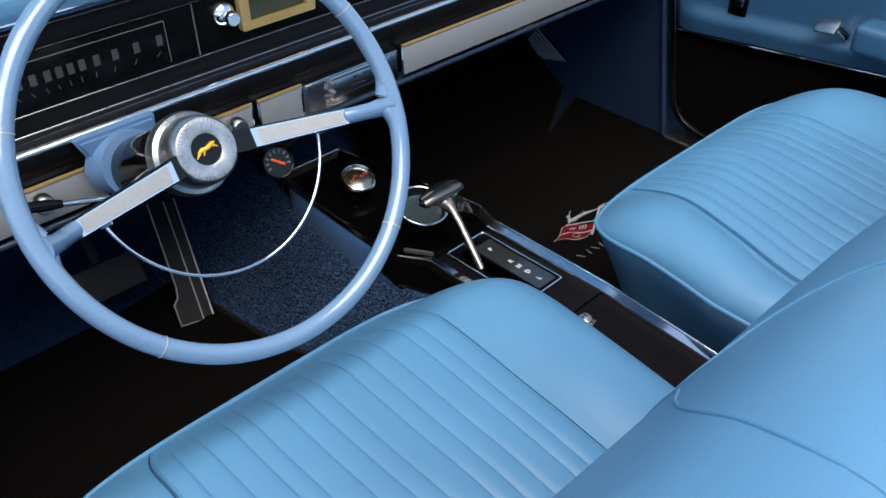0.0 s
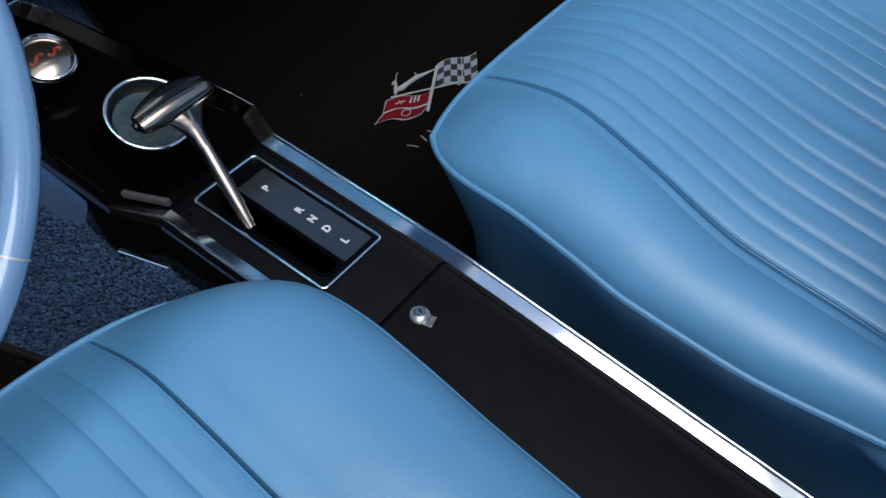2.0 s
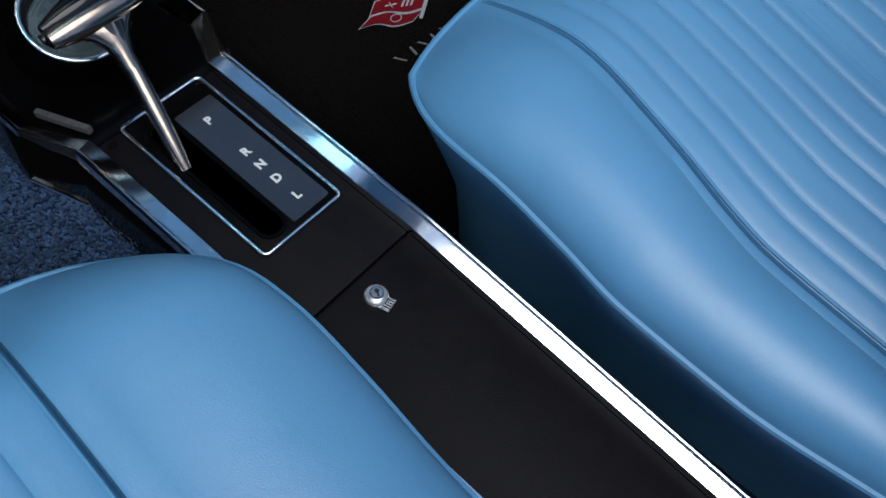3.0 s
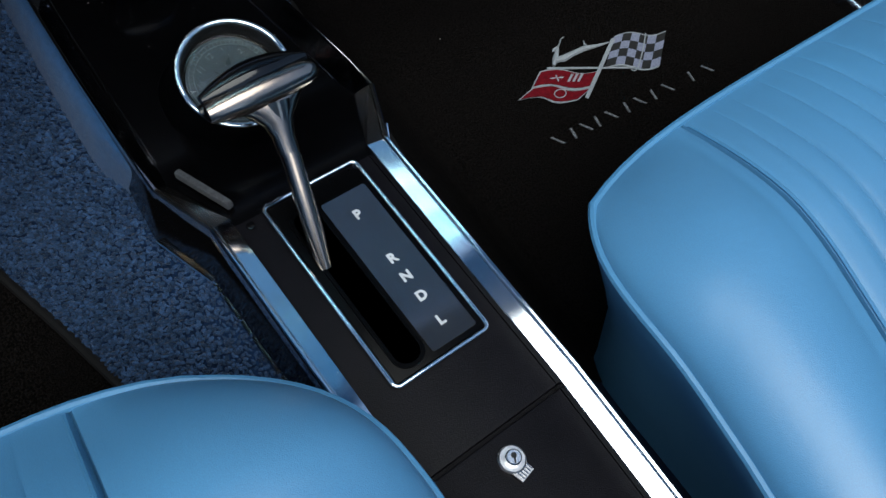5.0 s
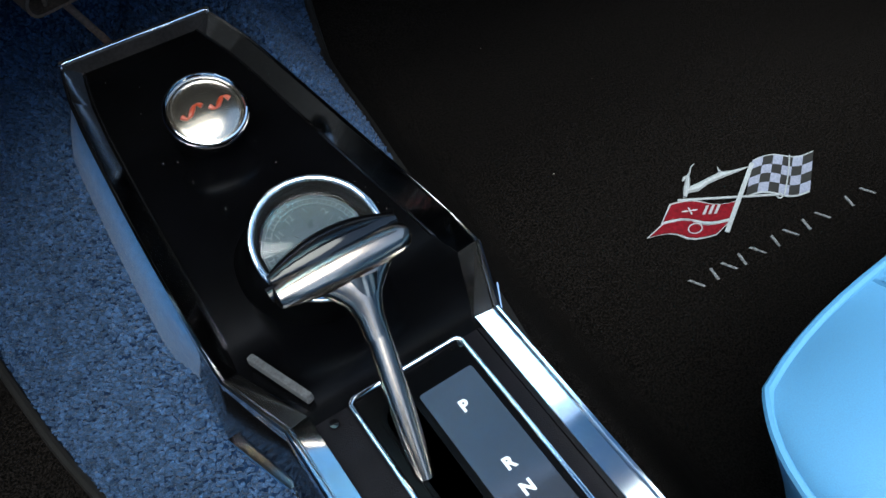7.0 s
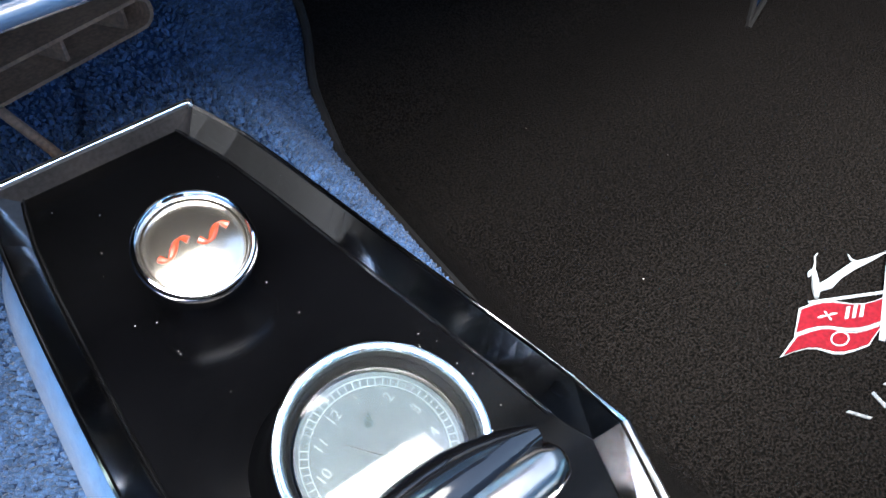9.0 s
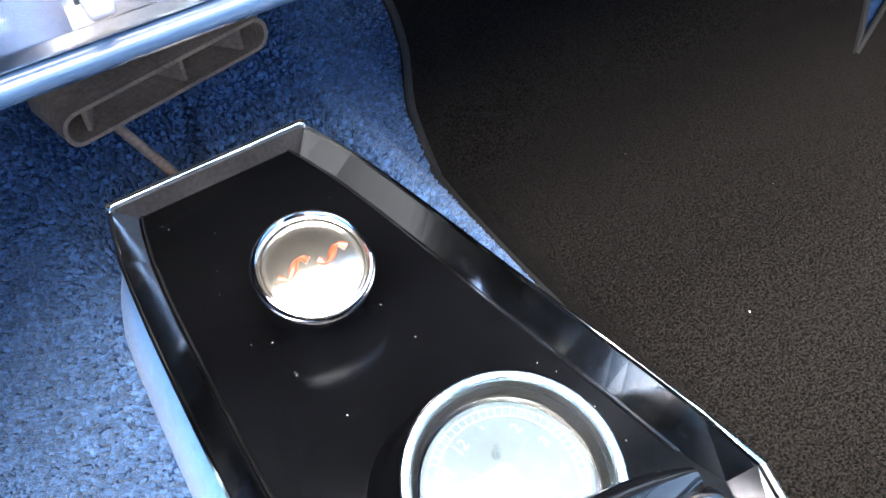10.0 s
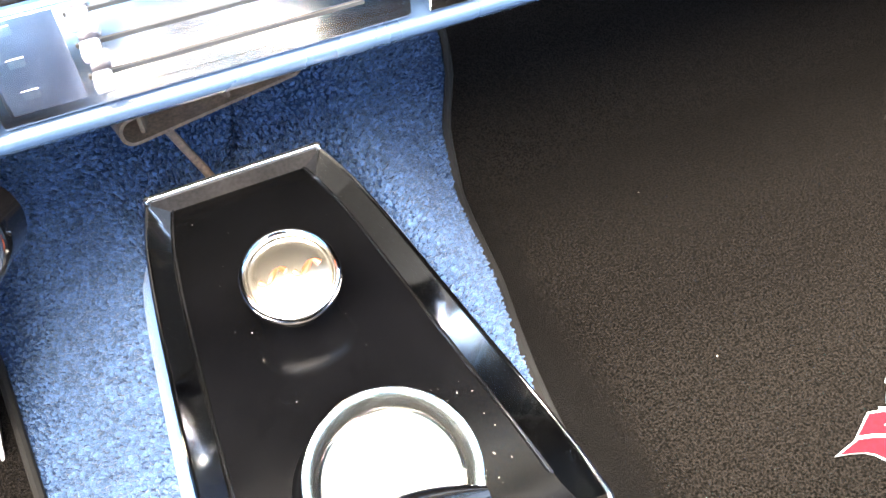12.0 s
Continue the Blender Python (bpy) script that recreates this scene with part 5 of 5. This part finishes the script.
part("needle", box(0.0, 0.001, 0.001, 0.026, 0.0042, 0.0008, m=pose(0, 0, 0, 0, 0, -38)), ORANGE, gauge, "orange needle")
for k in range(9):
    a_ = radians(200 - 27.5 * k)
    part("gauge_tick", box(0.0185 * math.cos(a_), 0.0185 * math.sin(a_), 0.0, 0.0062, 0.0030, 0.0006, m=pose(0, 0, 0, 0, 0, math.degrees(a_))), GREY_PRINT, gauge)
bracket = put("gauge_bracket", box(-0.145, 0.405, 0.338, 0.03, 0.05, 0.028, 0.003), DARK)
tagged(bracket, "black bracket that hangs the gauge", "bracket")

# ---- under the dashboard ----
duct = empty("air_duct", pose(-0.0125, 0.566, 0.2195, 0, 0, 12))
tagged(duct, "dusty grey plastic air duct with open outlets", "air duct")
DW, DH, DY = 0.122, 0.0215, 0.040
DO, DI = rounded(-DW / 2 - 0.006, -DH / 2, DW / 2 + 0.006, DH / 2, 0.0095, 6), rounded(-DW / 2 - 0.0036, -DH / 2 + 0.0024, DW / 2 + 0.0036, DH / 2 - 0.0024, 0.0075, 6)
part("duct_shell", ring_prism(DO, DI, -DY / 2, DY / 2, m=Matrix.Rotation(radians(90), 4, "X")), DUCT, duct, smooth=True)
part("duct_hood", box(0, 0.036, DH / 2 + 0.004, DW * 0.96, 0.045, 0.0024, 0.0010, m=pose(0, 0, 0, 14)), DUCT, duct)
for x_, turn in ((-0.042, -28), (0.0035, 20), (0.043, 24)):
    part("duct_divider", box(x_, 0.004, 0, 0.0032, DY, DH, 0.0010, m=pose(0, 0, 0, 0, 0, turn)), DUCT, duct)
# Black sheet close behind the outlets, painted in place of their deep shade.
part("duct_shade", box(0, DY * 0.5, 0, DW, 0.003, DH, 0.0008), DARK, duct, "dark sheet for the shade inside the outlets")
part("duct_body", box(0.0, 0.078, 0.012, DW * 0.98, 0.12, 0.022, 0.005, m=pose(0, 0, 0, 9)), DUCT, duct)
rod = put("duct_drain_rod", tube([(-0.052, 0.570, 0.206), (-0.045, 0.556, 0.198), (-0.031, 0.530, 0.178), (-0.022, 0.510, 0.164)], 0.0031, 10), DUCT)
tagged(rod, "thin dusty grey tube from duct to tunnel", "tube")

# ---- pedals ----
pedal = empty("accelerator_pedal", pose(-0.258, 0.487, 0.006))
tagged(pedal, "long black accelerator pedal with bright trim lines", "pedal")
PM = Matrix.Rotation(radians(47), 4, "X") @ Matrix.Rotation(radians(-10), 4, "Z")
outline_p = [(-0.033, 0.0), (0.022, 0.0), (0.022, 0.205), (-0.024, 0.205), (-0.022, 0.06), (-0.025, 0.045), (-0.034, 0.035)]
part("pad", prism(outline_p, -0.008, 0.0, m=PM), BLACK_PAD, pedal)
for pts in ([(-0.0225, 0.205), (-0.0215, 0.062), (-0.0245, 0.046), (-0.0335, 0.036), (-0.0325, 0.001), (0.0215, 0.001), (0.0215, 0.205)], [(0.0045, 0.002), (0.0035, 0.204)]):
    b = tube([(x_, y_, 0.0006) for x_, y_ in pts], 0.0014, 6)
    bmesh.ops.transform(b, matrix=PM, verts=b.verts)
    part("trim_line", b, SATIN, pedal, "thin bright trim")
brake = empty("brake_pedal", pose(-0.372, 0.52, 0.135))
tagged(brake, "wide black brake pedal pad with bright upper trim", "pedal")
BM = Matrix.Rotation(radians(52), 4, "X")
part("pad", box(0, 0, 0, 0.112, 0.058, 0.012, 0.005, 3, m=BM), BLACK_PAD, brake)
b = tube([(-0.056, 0.026, 0.007), (-0.05, 0.0265, 0.0078), (0.048, 0.0265, 0.0078), (0.056, 0.022, 0.007)], 0.0017, 8)
bmesh.ops.transform(b, matrix=BM, verts=b.verts)
part("trim_line", b, CHROME, brake, "bright trim")
part("arm", tube([(0, 0.01, 0.0), (0, 0.07, 0.08), (0, 0.08, 0.30)], 0.009, 8), DARK, brake, "black pedal arm")

# ---- windscreen frame, seen in the chrome ----
screen = empty("windscreen_frame", pose(0.0, 0.62, 0.62))
tagged(screen, "blue painted windscreen frame with header and glass", "windscreen")
def SC(b):
    bmesh.ops.transform(b, matrix=Matrix.Translation((0, -0.62, -0.62)), verts=b.verts)
    return b
part("header", SC(box(0, 0.19, 1.09, 1.24, 0.17, 0.035, 0.012, 3, m=pose(0, 0, 0, 12))), BLUE_PAINT, screen, "blue header rail with visors")
for sgn in (-1, 1):
    part("pillar", SC(tube([(sgn * 0.72, 0.66, 0.60), (sgn * 0.68, 0.46, 0.84), (sgn * 0.62, 0.22, 1.09)], 0.022, 10)), BLUE_PAINT, screen)
b = grid(lambda u, v: (lerp(-1, 1, u) * lerp(0.71, 0.62, v), lerp(0.66, 0.26, v) + 0.05 * (1 - (2 * u - 1) ** 2), lerp(0.62, 1.09, v)), [i / 16 for i in range(17)], [i / 8 for i in range(9)])
bmesh.ops.solidify(b, geom=b.faces[:], thickness=0.005)
gl = part("glass", SC(b), SCREEN, screen, "clear windscreen glass with tinted upper band")
gl.visible_shadow = False

# ---- dust ----
rnd = random.Random(11)
b = bmesh.new()
con = console.matrix_world
spots = [(rnd.uniform(0.055, 0.0625), rnd.uniform(-0.13, -0.035), 0.2200) for k in range(26)] + [(rnd.uniform(-0.060, -0.052), rnd.uniform(-0.04, 0.10), 0.2207) for k in range(8)]
spots += [(x_, y_, rim_at(y_, 5) + 0.0007) for x_, y_ in [(rnd.uniform(-0.045, 0.045), rnd.uniform(0.30, 0.47)) for k in range(14)] + [(rnd.uniform(0.045, 0.066), rnd.uniform(0.221, 0.290)) for k in range(24)]]
for x_, y_, z_ in spots:
    r_ = rnd.uniform(0.00014, 0.00034)
    q = con @ Vector((x_, y_, z_ + CZ))
    bmesh.ops.create_cone(b, cap_ends=True, segments=5, radius1=r_, radius2=r_ * 0.6, depth=0.0002, matrix=Matrix.Translation(q))
for x_, y_, r_ in ((0.285, 0.338, 0.0007), (0.40, 0.42, 0.0003), (0.33, 0.52, 0.0003)):
    bmesh.ops.create_cone(b, cap_ends=True, segments=5, radius1=r_, radius2=r_ * 0.5, depth=0.0005, matrix=Matrix.Translation((x_, y_, 0.0088)))
tagged(put("dust_specks", b, DUST), "pale dust specks on console and mat", "dust", kind="stuff")
